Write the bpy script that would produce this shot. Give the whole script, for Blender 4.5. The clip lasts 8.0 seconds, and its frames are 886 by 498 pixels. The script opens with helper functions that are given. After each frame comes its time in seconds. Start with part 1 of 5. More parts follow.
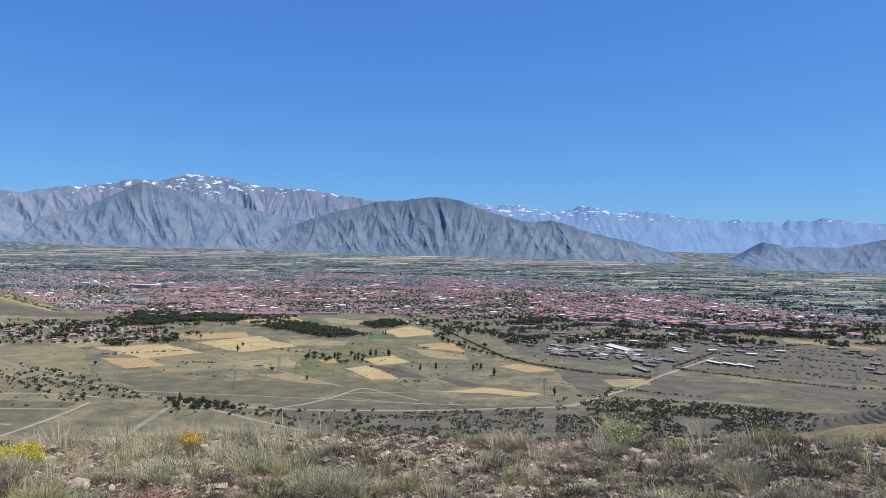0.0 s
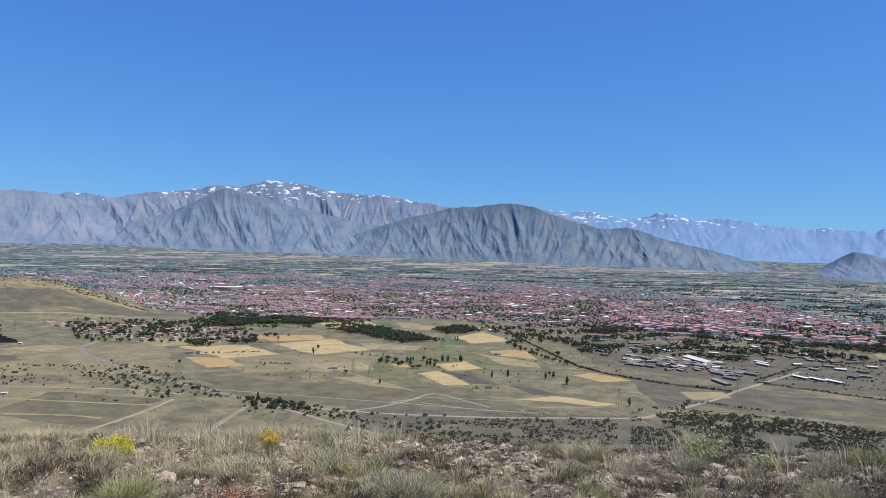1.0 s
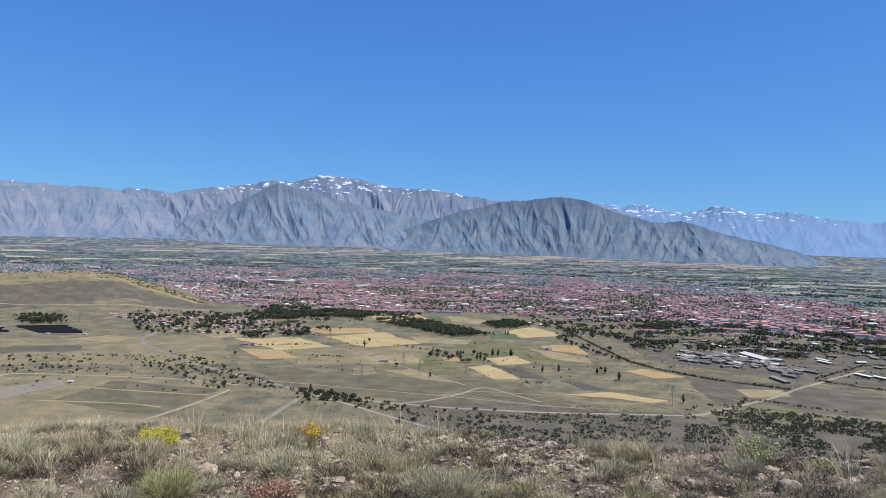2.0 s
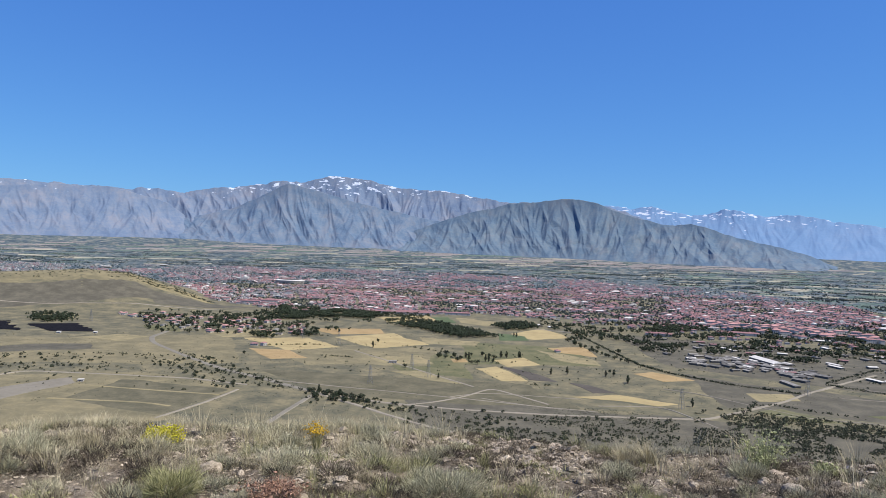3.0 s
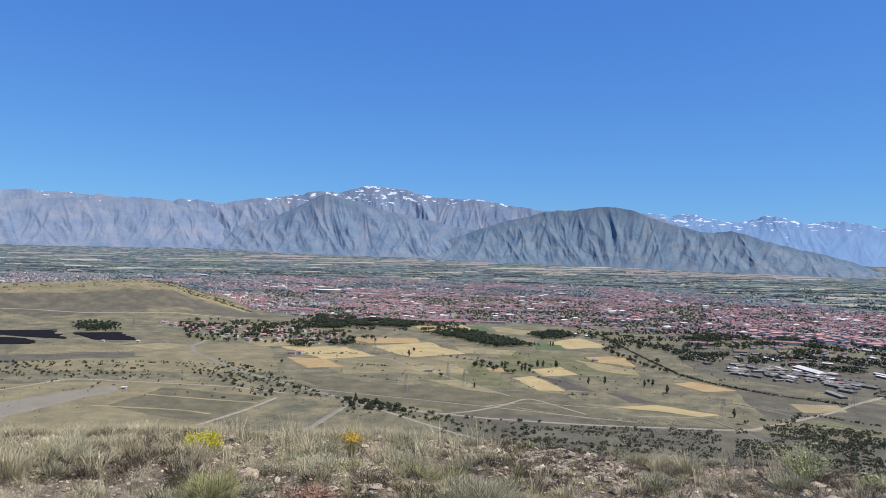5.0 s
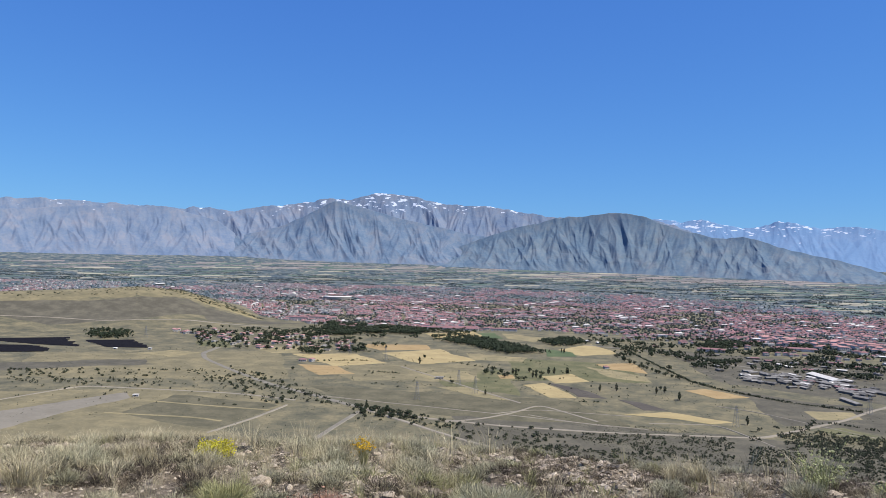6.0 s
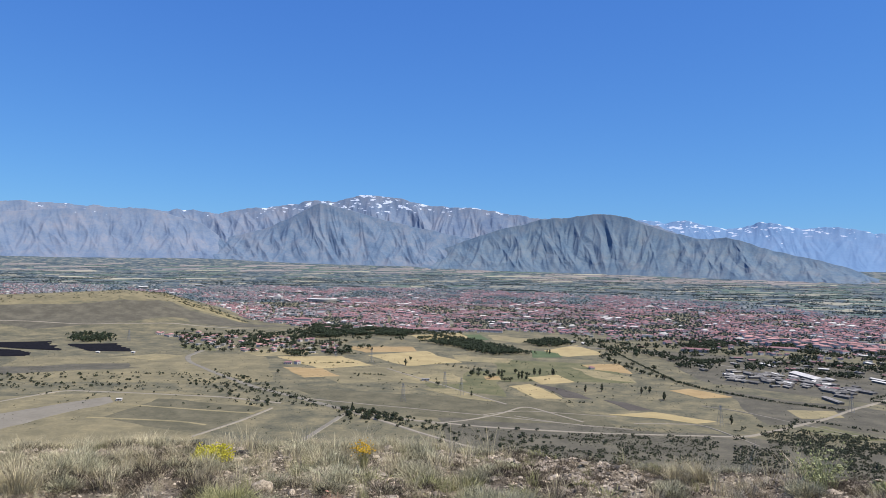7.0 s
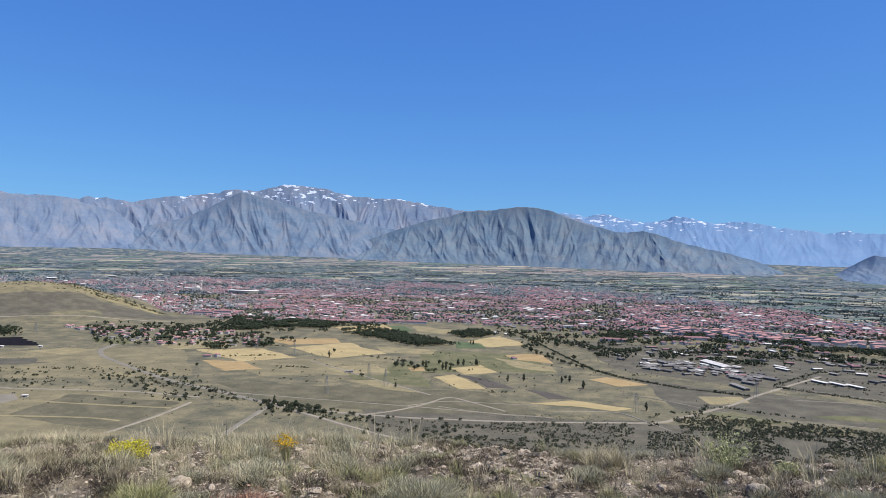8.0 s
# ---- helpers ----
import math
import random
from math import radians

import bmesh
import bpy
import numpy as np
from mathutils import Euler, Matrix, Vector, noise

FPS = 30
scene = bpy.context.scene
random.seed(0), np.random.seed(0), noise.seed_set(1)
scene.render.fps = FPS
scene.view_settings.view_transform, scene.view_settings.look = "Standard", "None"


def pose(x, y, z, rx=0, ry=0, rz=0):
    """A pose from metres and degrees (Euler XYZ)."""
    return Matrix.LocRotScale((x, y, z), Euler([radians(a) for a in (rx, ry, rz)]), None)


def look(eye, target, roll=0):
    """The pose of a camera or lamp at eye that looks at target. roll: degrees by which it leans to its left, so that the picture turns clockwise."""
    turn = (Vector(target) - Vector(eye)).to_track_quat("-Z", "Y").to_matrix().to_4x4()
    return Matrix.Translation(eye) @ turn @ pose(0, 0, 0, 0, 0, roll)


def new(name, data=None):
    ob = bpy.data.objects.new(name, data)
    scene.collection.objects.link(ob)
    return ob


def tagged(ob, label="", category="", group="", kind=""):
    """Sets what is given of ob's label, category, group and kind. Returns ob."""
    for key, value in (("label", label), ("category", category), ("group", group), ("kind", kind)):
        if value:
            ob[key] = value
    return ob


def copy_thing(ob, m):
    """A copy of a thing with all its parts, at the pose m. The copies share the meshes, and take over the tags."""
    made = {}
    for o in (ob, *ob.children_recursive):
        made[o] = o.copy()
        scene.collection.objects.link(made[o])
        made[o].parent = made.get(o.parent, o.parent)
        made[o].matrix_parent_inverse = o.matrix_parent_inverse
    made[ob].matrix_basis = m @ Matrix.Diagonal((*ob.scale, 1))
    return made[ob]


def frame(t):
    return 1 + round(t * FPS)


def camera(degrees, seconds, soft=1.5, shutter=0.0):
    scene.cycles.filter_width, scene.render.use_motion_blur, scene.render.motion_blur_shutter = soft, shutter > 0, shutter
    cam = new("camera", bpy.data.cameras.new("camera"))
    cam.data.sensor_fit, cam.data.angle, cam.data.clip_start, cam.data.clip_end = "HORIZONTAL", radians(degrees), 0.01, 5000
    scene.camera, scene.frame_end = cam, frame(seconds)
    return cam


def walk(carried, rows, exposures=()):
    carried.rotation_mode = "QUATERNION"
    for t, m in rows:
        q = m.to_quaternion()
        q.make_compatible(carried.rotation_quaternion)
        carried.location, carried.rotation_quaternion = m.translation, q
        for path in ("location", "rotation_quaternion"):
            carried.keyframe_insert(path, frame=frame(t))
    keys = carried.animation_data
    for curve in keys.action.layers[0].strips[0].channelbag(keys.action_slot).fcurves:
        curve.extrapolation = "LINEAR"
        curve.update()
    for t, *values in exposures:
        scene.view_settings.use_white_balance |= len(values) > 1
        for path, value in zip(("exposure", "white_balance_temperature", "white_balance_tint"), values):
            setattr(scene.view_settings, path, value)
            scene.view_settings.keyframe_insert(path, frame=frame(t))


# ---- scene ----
cam = camera(62.38, 8.0, soft=0.65)
EYE = 200.0  # the lookout's eye height over the valley floor
PATH = (
    (0, 0.0, 0.0, 0.0, 0.0, -0.40, -0.80), (0.5, -0.020, -0.016, 0.003, 3.13, -0.08, -1.08), (1, -0.022, 0.0, -0.002, 5.71, -0.02, -1.35),
    (1.5, 0.014, 0.079, -0.006, 7.93, -0.25, -1.45), (2, 0.024, 0.114, -0.009, 9.64, -0.58, -1.35), (3.5, 0.076, 0.093, -0.009, 10.66, -0.40, -1.81),
    (4, 0.082, 0.088, -0.011, 11.41, -0.29, -1.82), (4.5, 0.083, 0.078, -0.008, 12.33, -0.09, -1.61), (6, 0.072, 0.080, -0.007, 13.94, 0.64, -1.24),
    (6.5, 0.022, 0.097, -0.009, 13.84, 0.89, -1.12), (7, -0.046, 0.082, -0.010, 12.80, 0.79, -1.00), (7.5, -0.070, 0.084, -0.010, 9.58, 0.42, -1.21),
    (8, -0.044, 0.071, -0.011, 6.93, 0.24, -1.31))
walk(cam, [(t, pose(x, y, EYE + z, 90 + p, r, yw)) for t, x, y, z, yw, p, r in PATH], exposures=[(0, 0.13), (8, 0.13)])

# ---- sky and sun ----
SUN_BEARING, SUN_HEIGHT = 98.0, 56.0  # degrees clockwise from the view's y axis, and over the horizon
world = bpy.data.worlds.new("sky")
scene.world = world
world.use_nodes = True
wn = world.node_tree.nodes
sky = wn.new("ShaderNodeTexSky")
sky.sky_type = "NISHITA"
sky.sun_disc = False
sky.sun_elevation, sky.sun_rotation = radians(SUN_HEIGHT), radians(SUN_BEARING)
sky.altitude, sky.air_density, sky.dust_density, sky.ozone_density = 1300, 1.0, 0.3, 2.0
wn["Background"].inputs["Strength"].default_value = 0.091
# the deep blue of a clear summer sky: each primary with its own gain and power
split, join = wn.new("ShaderNodeSeparateColor"), wn.new("ShaderNodeCombineColor")
world.node_tree.links.new(sky.outputs["Color"], split.inputs["Color"])
for channel, gain, power in (("Red", 0.572, 0.753), ("Green", 1.29, 0.675), ("Blue", 3.9, 0.388)):
    lift, scale_ = wn.new("ShaderNodeMath"), wn.new("ShaderNodeMath")
    lift.operation, scale_.operation = "POWER", "MULTIPLY"
    lift.inputs[1].default_value, scale_.inputs[1].default_value = power, gain
    world.node_tree.links.new(split.outputs[channel], lift.inputs[0])
    world.node_tree.links.new(lift.outputs[0], scale_.inputs[0])
    world.node_tree.links.new(scale_.outputs[0], join.inputs[channel])
world.node_tree.links.new(join.outputs["Color"], wn["Background"].inputs["Color"])
sun = new("sun", bpy.data.lights.new("sun", "SUN"))
sun.data.energy, sun.data.angle, sun.data.color = 5.0, radians(0.5), (1.0, 0.935, 0.83)
sun.matrix_world = look((0, 0, 0), tuple(-c for c in (math.sin(radians(SUN_BEARING)) * math.cos(radians(SUN_HEIGHT)),
                                                      math.cos(radians(SUN_BEARING)) * math.cos(radians(SUN_HEIGHT)), math.sin(radians(SUN_HEIGHT)))))

# ---- small tools ----
rng = np.random.default_rng(7)


def vnoise(x, y, seed=0):
    """Smooth value noise, 0 to 1, on arrays."""
    x, y = np.asarray(x, float), np.asarray(y, float)
    xi, yi = np.floor(x).astype(np.int64), np.floor(y).astype(np.int64)
    u, v = x - xi, y - yi
    u, v = u * u * (3 - 2 * u), v * v * (3 - 2 * v)

    def cell(a, b):
        n = (a * 374761393 + b * 668265263 + seed * 974634777) & 0xFFFFFFFF
        n = ((n ^ (n >> 13)) * 1274126177) & 0xFFFFFFFF
        return ((n ^ (n >> 16)) & 0xFFFF) / 65535.0
    a = cell(xi, yi) * (1 - u) + cell(xi + 1, yi) * u
    b = cell(xi, yi + 1) * (1 - u) + cell(xi + 1, yi + 1) * u
    return a * (1 - v) + b * v


def fbm(x, y, octaves=4, seed=0, ridged=False):
    total, amp, norm = 0.0, 1.0, 0.0
    for k in range(octaves):
        n = vnoise(np.asarray(x) * 2 ** k + 13.7 * k, np.asarray(y) * 2 ** k - 7.1 * k, seed + k)
        total, norm, amp = total + amp * (1 - np.abs(2 * n - 1) if ridged else n), norm + amp, amp * 0.5
    return total / norm


def smooth(a, b, x):
    u = np.clip((np.asarray(x, float) - a) / (b - a), 0, 1)
    return u * u * (3 - 2 * u)


def curve(points, x):
    p = sorted(points)
    return np.interp(x, [a for a, _ in p], [b for _, b in p])


def np_mesh(name, verts, faces, mats, index=None, shade=False):
    """A mesh object from arrays: faces is a list of (n, 3) or (n, 4) arrays, index a material number for each face."""
    me = bpy.data.meshes.new(name)
    faces = [np.asarray(f, np.int64) for f in faces if len(f)]
    loops = np.concatenate([f.ravel() for f in faces])
    sizes = np.concatenate([np.full(len(f), f.shape[1]) for f in faces])
    me.vertices.add(len(verts))
    me.vertices.foreach_set("co", np.ascontiguousarray(verts, np.float32).ravel())
    me.loops.add(len(loops))
    me.loops.foreach_set("vertex_index", loops.astype(np.int32))
    me.polygons.add(len(sizes))
    me.polygons.foreach_set("loop_start", np.concatenate([[0], np.cumsum(sizes)[:-1]]).astype(np.int32))
    if index is not None:
        me.polygons.foreach_set("material_index", np.asarray(index, np.int32))
    me.polygons.foreach_set("use_smooth", np.full(len(sizes), shade))
    for m in mats:
        me.materials.append(m)
    me.update(calc_edges=True)
    me.validate()
    return new(name, me)


def grid_faces(rows, cols):
    i = np.arange((rows - 1) * (cols - 1))
    a = i // (cols - 1) * cols + i % (cols - 1)
    return np.stack([a, a + 1, a + cols + 1, a + cols], 1)


def part(name, bm, material, parent, label=""):
    """Links a bmesh as one mesh under a thing or a part."""
    me = bpy.data.meshes.new(name)
    bm.to_mesh(me)
    bm.free()
    me.materials.append(material)
    ob = new(name, me)
    ob.parent = parent
    return tagged(ob, label)


def box(bm, x0, x1, y0, y1, z0, z1):
    v = [bm.verts.new(c) for c in ((x0, y0, z0), (x1, y0, z0), (x1, y1, z0), (x0, y1, z0), (x0, y0, z1), (x1, y0, z1), (x1, y1, z1), (x0, y1, z1))]
    for f in ((3, 2, 1, 0), (4, 5, 6, 7), (0, 1, 5, 4), (1, 2, 6, 5), (2, 3, 7, 6), (3, 0, 4, 7)):
        bm.faces.new([v[k] for k in f])
    return bm


# ---- materials ----
def material(name, colours, scale=1.0, rough=0.9, bump=0.0, fine=8.0, spread=0.25, each=0.0, metal=0.0, stretch=(1, 1, 1), island=False):
    """Two scales of noise mixing two or three colours; each varies one piece from the next."""
    m = bpy.data.materials.new(name)
    m.use_nodes = True
    nt = m.node_tree
    n, link = nt.nodes, nt.links.new
    shader = n["Principled BSDF"]
    geo = n.new("ShaderNodeNewGeometry")
    scaled = n.new("ShaderNodeVectorMath")
    scaled.operation = "MULTIPLY"
    scaled.inputs[1].default_value = stretch
    link(geo.outputs["Position"], scaled.inputs[0])
    big, small = n.new("ShaderNodeTexNoise"), n.new("ShaderNodeTexNoise")
    for tex, s, d in ((big, scale, 5), (small, scale * fine, 4)):
        tex.inputs["Scale"].default_value, tex.inputs["Detail"].default_value, tex.inputs["Roughness"].default_value = s, d, 0.68
        link(scaled.outputs[0], tex.inputs["Vector"])
    mix = n.new("ShaderNodeMath")
    mix.operation = "MULTIPLY_ADD"
    mix.inputs[1].default_value = 0.35
    link(small.outputs["Fac"], mix.inputs[0])
    link(big.outputs["Fac"], mix.inputs[2])
    ramp = n.new("ShaderNodeValToRGB")
    e = ramp.color_ramp.elements
    centre = 0.675
    spots = [centre + spread * (2 * k / max(1, len(colours) - 1) - 1) * 0.6 for k in range(len(colours))]
    e[0].position, e[0].color = spots[0], (*colours[0], 1)
    e[1].position, e[1].color = spots[-1], (*colours[-1], 1)
    for p, c in list(zip(spots, colours))[1:-1]:
        k = e.new(p)
        k.color = (*c, 1)
    link(mix.outputs[0], ramp.inputs[0])
    colour = ramp.outputs[0]
    if each:
        hsv = n.new("ShaderNodeHueSaturation")
        span = n.new("ShaderNodeMapRange")
        span.inputs["To Min"].default_value, span.inputs["To Max"].default_value = 1 - each, 1 + each
        if island:
            link(geo.outputs["Random Per Island"], span.inputs["Value"])
        else:
            info = n.new("ShaderNodeObjectInfo")
            link(info.outputs["Random"], span.inputs["Value"])
        link(span.outputs[0], hsv.inputs["Value"])
        link(colour, hsv.inputs["Color"])
        colour = hsv.outputs[0]
    link(colour, shader.inputs["Base Color"])
    shader.inputs["Roughness"].default_value, shader.inputs["Metallic"].default_value = rough, metal
    shader.inputs["Specular IOR Level"].default_value = 0.25
    if bump:
        b = n.new("ShaderNodeBump")
        b.inputs["Strength"].default_value, b.inputs["Distance"].default_value = 0.8, bump
        link(small.outputs["Fac"], b.inputs["Height"])
        link(b.outputs[0], shader.inputs["Normal"])
    return m


STEPPE = material("dry_steppe", ((0.094, 0.090, 0.057), (0.135, 0.124, 0.075), (0.176, 0.155, 0.090), (0.237, 0.200, 0.111)), 0.025, bump=0.3, fine=9, spread=0.24)
# the far plain's colours are shifted to blue-grey to paint in haze
FAR_PLAIN = material("hazed_farmland", ((0.05, 0.076, 0.098), (0.09, 0.121, 0.126), (0.25, 0.24, 0.195)), 0.03, fine=5, spread=0.2)
HILLSIDE = material("dry_hill_grass", ((0.11, 0.085, 0.044), (0.19, 0.15, 0.073), (0.28, 0.235, 0.119)), 0.35, bump=0.15, fine=9)
DRYLAND = material("dry_grassland", ((0.152, 0.134, 0.075), (0.204, 0.175, 0.097), (0.268, 0.224, 0.120)), 0.022, bump=0.3, fine=9, spread=0.26)
GRAVEL = material("stony_soil", ((0.06, 0.047, 0.033), (0.18, 0.145, 0.10), (0.36, 0.30, 0.22)), 4.0, bump=0.03, fine=14, spread=0.26)
GREY_SOIL = material("grey_works_soil", ((0.090, 0.081, 0.056), (0.112, 0.101, 0.070), (0.146, 0.130, 0.089)), 0.03, bump=0.3, fine=9, spread=0.22)
STRAW = material("ripe_wheat", ((0.34, 0.265, 0.125), (0.44, 0.345, 0.165)), 0.03, bump=0.2, fine=9)
OCHRE = material("mown_stubble", ((0.32, 0.222, 0.10), (0.40, 0.285, 0.135)), 0.03, bump=0.2, fine=9)
TAN = material("pale_stubble", ((0.209, 0.180, 0.096), (0.266, 0.223, 0.117), (0.332, 0.271, 0.138)), 0.03, bump=0.2, fine=9, spread=0.25)
MEADOW = material("green_meadow", ((0.104, 0.106, 0.050), (0.140, 0.135, 0.063), (0.184, 0.167, 0.085)), 0.03, bump=0.2, fine=9, spread=0.24)
CROP = material("green_crop", ((0.075, 0.105, 0.045), (0.115, 0.145, 0.065)), 0.03, bump=0.2, fine=12)
PLOUGHED = material("ploughed_earth", ((0.075, 0.064, 0.05), (0.112, 0.097, 0.075)), 0.02, bump=0.3, fine=12)
FALLOW = material("grey_fallow", ((0.099, 0.091, 0.052), (0.127, 0.114, 0.067), (0.163, 0.144, 0.085)), 0.03, bump=0.3, fine=9, spread=0.22)
GRIT = material("pale_grit", ((0.205, 0.182, 0.135), (0.25, 0.222, 0.168)), 0.02, bump=0.1)
DIRT = material("dirt_track", ((0.24, 0.21, 0.155), (0.32, 0.278, 0.205)), 0.05, bump=0.1)
ASPHALT = material("worn_asphalt", ((0.195, 0.175, 0.132), (0.245, 0.22, 0.168)), 0.05)
LEAF = material("tree_leaves", ((0.014, 0.021, 0.010), (0.036, 0.048, 0.021)), 0.3, rough=0.8, each=0.4, island=True)
# leaves of far and town trees, with haze put into the colour as blue
LEAF_FAR = material("hazed_leaves", ((0.018, 0.031, 0.032), (0.036, 0.053, 0.05)), 0.05, rough=0.8, each=0.35, island=True)
SCRUB_LEAF = material("scrub_leaves", ((0.024, 0.03, 0.016), (0.058, 0.064, 0.036)), 0.3, rough=0.85, each=0.45, island=True)
BARK = material("bark", ((0.10, 0.075, 0.055), (0.16, 0.12, 0.09)), 2.0)
WALL = material("plastered_wall", ((0.45, 0.425, 0.39), (0.64, 0.60, 0.54)), 0.2, each=0.35, island=True)
SHED_WALL = material("dark_sheet_wall", ((0.135, 0.12, 0.10), (0.195, 0.172, 0.145)), 0.2, each=0.3, island=True)
ROOF = material("clay_tile_roof", ((0.245, 0.13, 0.126), (0.36, 0.20, 0.193)), 0.2, each=0.4, island=True)
SLAB = material("grey_roof", ((0.235, 0.218, 0.19), (0.40, 0.372, 0.33)), 0.2, each=0.4, island=True)
GREY_TIN = material("weathered_sheet_roof", ((0.13, 0.122, 0.11), (0.235, 0.222, 0.2)), 0.2, each=0.35)
TIN = material("white_tin_roof", ((0.58, 0.55, 0.49), (0.72, 0.68, 0.61)), 0.1, rough=0.9, each=0.15)
# mountain base colours carry the blue of distance haze, painted in
FAR_ROCK = material("hazed_far_rock", ((0.155, 0.265, 0.42), (0.17, 0.28, 0.435), (0.195, 0.295, 0.44)), 0.006, bump=1.0, fine=9)
ROCK = material("hazed_grey_rock", ((0.122, 0.172, 0.258), (0.146, 0.195, 0.274), (0.178, 0.215, 0.28), (0.212, 0.232, 0.282)), 0.009, bump=0.8, fine=7, spread=0.28)
GRASSY = material("hazed_mountain_grass", ((0.095, 0.15, 0.21), (0.12, 0.174, 0.228), (0.145, 0.192, 0.234), (0.17, 0.202, 0.234)), 0.010, bump=0.6, fine=7, spread=0.28)
FLANK = material("hazed_flank_grass", ((0.098, 0.152, 0.226), (0.126, 0.18, 0.25), (0.158, 0.2, 0.257), (0.185, 0.213, 0.257)), 0.010, bump=0.6, fine=7, spread=0.28)
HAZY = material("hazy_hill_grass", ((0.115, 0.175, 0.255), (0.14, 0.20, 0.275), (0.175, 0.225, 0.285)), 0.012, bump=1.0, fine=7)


def with_snow(m, height, amount):
    """Old snow lies in hollows above a height."""
    nt = m.node_tree
    n, link = nt.nodes, nt.links.new
    shader = n["Principled BSDF"]
    rock = shader.inputs["Base Color"].links[0].from_socket
    geo, sep, tex = n.new("ShaderNodeNewGeometry"), n.new("ShaderNodeSeparateXYZ"), n.new("ShaderNodeTexNoise")
    link(geo.outputs["Position"], sep.inputs[0])
    flat = n.new("ShaderNodeVectorMath")
    flat.operation = "MULTIPLY"
    flat.inputs[1].default_value = (0.7, 1, 1.8)
    link(geo.outputs["Position"], flat.inputs[0])
    link(flat.outputs[0], tex.inputs["Vector"])
    tex.inputs["Scale"].default_value, tex.inputs["Detail"].default_value = 0.032, 9
    high = n.new("ShaderNodeMapRange")
    high.inputs["From Min"].default_value, high.inputs["From Max"].default_value = height - 70, height + 70
    high.inputs["To Min"].default_value, high.inputs["To Max"].default_value = -0.20, 0.0
    link(sep.outputs[2], high.inputs["Value"])
    add, step, mix = n.new("ShaderNodeMath"), n.new("ShaderNodeMapRange"), n.new("ShaderNodeMix")
    link(high.outputs[0], add.inputs[0])
    link(tex.outputs["Fac"], add.inputs[1])
    step.inputs["From Min"].default_value, step.inputs["From Max"].default_value = amount, amount + 0.03
    link(add.outputs[0], step.inputs["Value"])
    mix.data_type = "RGBA"
    link(step.outputs[0], mix.inputs["Factor"])
    link(rock, mix.inputs[6])
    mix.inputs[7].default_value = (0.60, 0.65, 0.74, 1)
    link(mix.outputs[2], shader.inputs["Base Color"])


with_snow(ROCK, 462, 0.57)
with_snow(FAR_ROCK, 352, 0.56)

# ---- the ground ----
NEAR_DROP, KNOLL_TOP = 0.122, ((-46, 2.86), (-41.5, 2.72), (-38.7, 2.62), (-36.5, 2.48), (-33.5, 2.73), (-31.6, 3.29), (-29.6, 3.90), (-27.5, 4.73))


def dip(r):
    """How far below the eye's level the open plain lies, in degrees, at a range: level first, then rising to the mountains' foot."""
    d = 4.97 - 0.00222 * (np.maximum(r, 2300) - 2300)
    return np.where(r < 2300, np.degrees(np.arctan2(EYE, np.maximum(r, 1))), np.maximum(d, -0.05))


def rim_range(b):
    """How far the lookout's level top reaches."""
    return curve(((-50, 6.5), (-20, 6.5), (-5, 6.3), (6, 6.2), (14, 6.8), (20, 7.1), (40, 7.5)), b) + 0.4 * (vnoise(np.asarray(b) / 9.0, 3.3, 4) - 0.5)


def ground_z(x, y):
    x, y = np.asarray(x, float), np.asarray(y, float)
    r, b = np.hypot(x, y), np.degrees(np.arctan2(x, y))
    plain = np.where(r < 2300, 0.0, EYE - r * np.tan(np.radians(np.minimum(dip(r), 5.0))))
    plain = plain + 0.8 * smooth(500, 700, r) * (fbm(x / 90, y / 90, 3, 5) - 0.5)
    # a low bare knoll before the town
    top = EYE - 2450 * np.tan(np.radians(curve(KNOLL_TOP, b)))
    knoll = (top - 6) * np.exp(-((r - 2450) / 260.0) ** 2) * (1 - smooth(-28.5, -26.0, b)) * smooth(-75, -50, b)
    plain = plain + np.maximum(knoll, 0)
    # a terraced bank at the foot of the slope
    bank = 38 * np.exp(-(np.minimum(b - 33.5, 0) / 4.8) ** 2) * np.exp(-((r - 915) / 70.0) ** 2) * (1 - smooth(45, 60, b))
    plain = plain + bank + 0.8 * smooth(1, 5, bank) * np.sin(bank * 2.0 + 2 * vnoise(b, r / 40, 5))
    # the lookout's own hill
    edge = rim_range(b)
    run = np.maximum(r - edge, 0)
    hill = EYE - 1.0 - NEAR_DROP * np.maximum(np.where(r > edge, y * edge / np.maximum(r, 0.1), y), 4.3) - 0.62 * (np.sqrt(run ** 2 + 1) - 1)
    bumps = 0.10 * (fbm(x * 1.1, y * 1.1, 4, 9) - 0.5) + 0.09 * (fbm(x * 6, y * 6, 3, 21) - 0.5) + 0.05 * (fbm(x * 19, y * 19, 2, 27) - 0.5)
    hill = hill + bumps
    # a grassy spur beside it
    rim = EYE - 42 * np.tan(np.radians(0.8 + curve(((14, 19.5), (22, 15.5), (25.3, 13.75), (27.4, 12.95), (29.1, 12.28), (31.4, 11.72), (40, 10.5), (60, 9.5)), b)))
    spur = rim - 0.03 * np.maximum(r - 42, 0) ** 1.6 - 0.006 * np.maximum(42 - r, 0) ** 2.0 - 0.2 * np.maximum(42 - r, 0)
    hill = np.where(b > 10, np.maximum(hill, np.where(r > 14, spur, -99)), hill)
    return np.maximum(hill, plain)


def at(bearing, distance, lift=0.0):
    """A place on the ground by its bearing and distance from the lookout."""
    x, y = distance * math.sin(radians(bearing)), distance * math.cos(radians(bearing))
    return Vector((x, y, float(ground_z(x, y)) + lift))


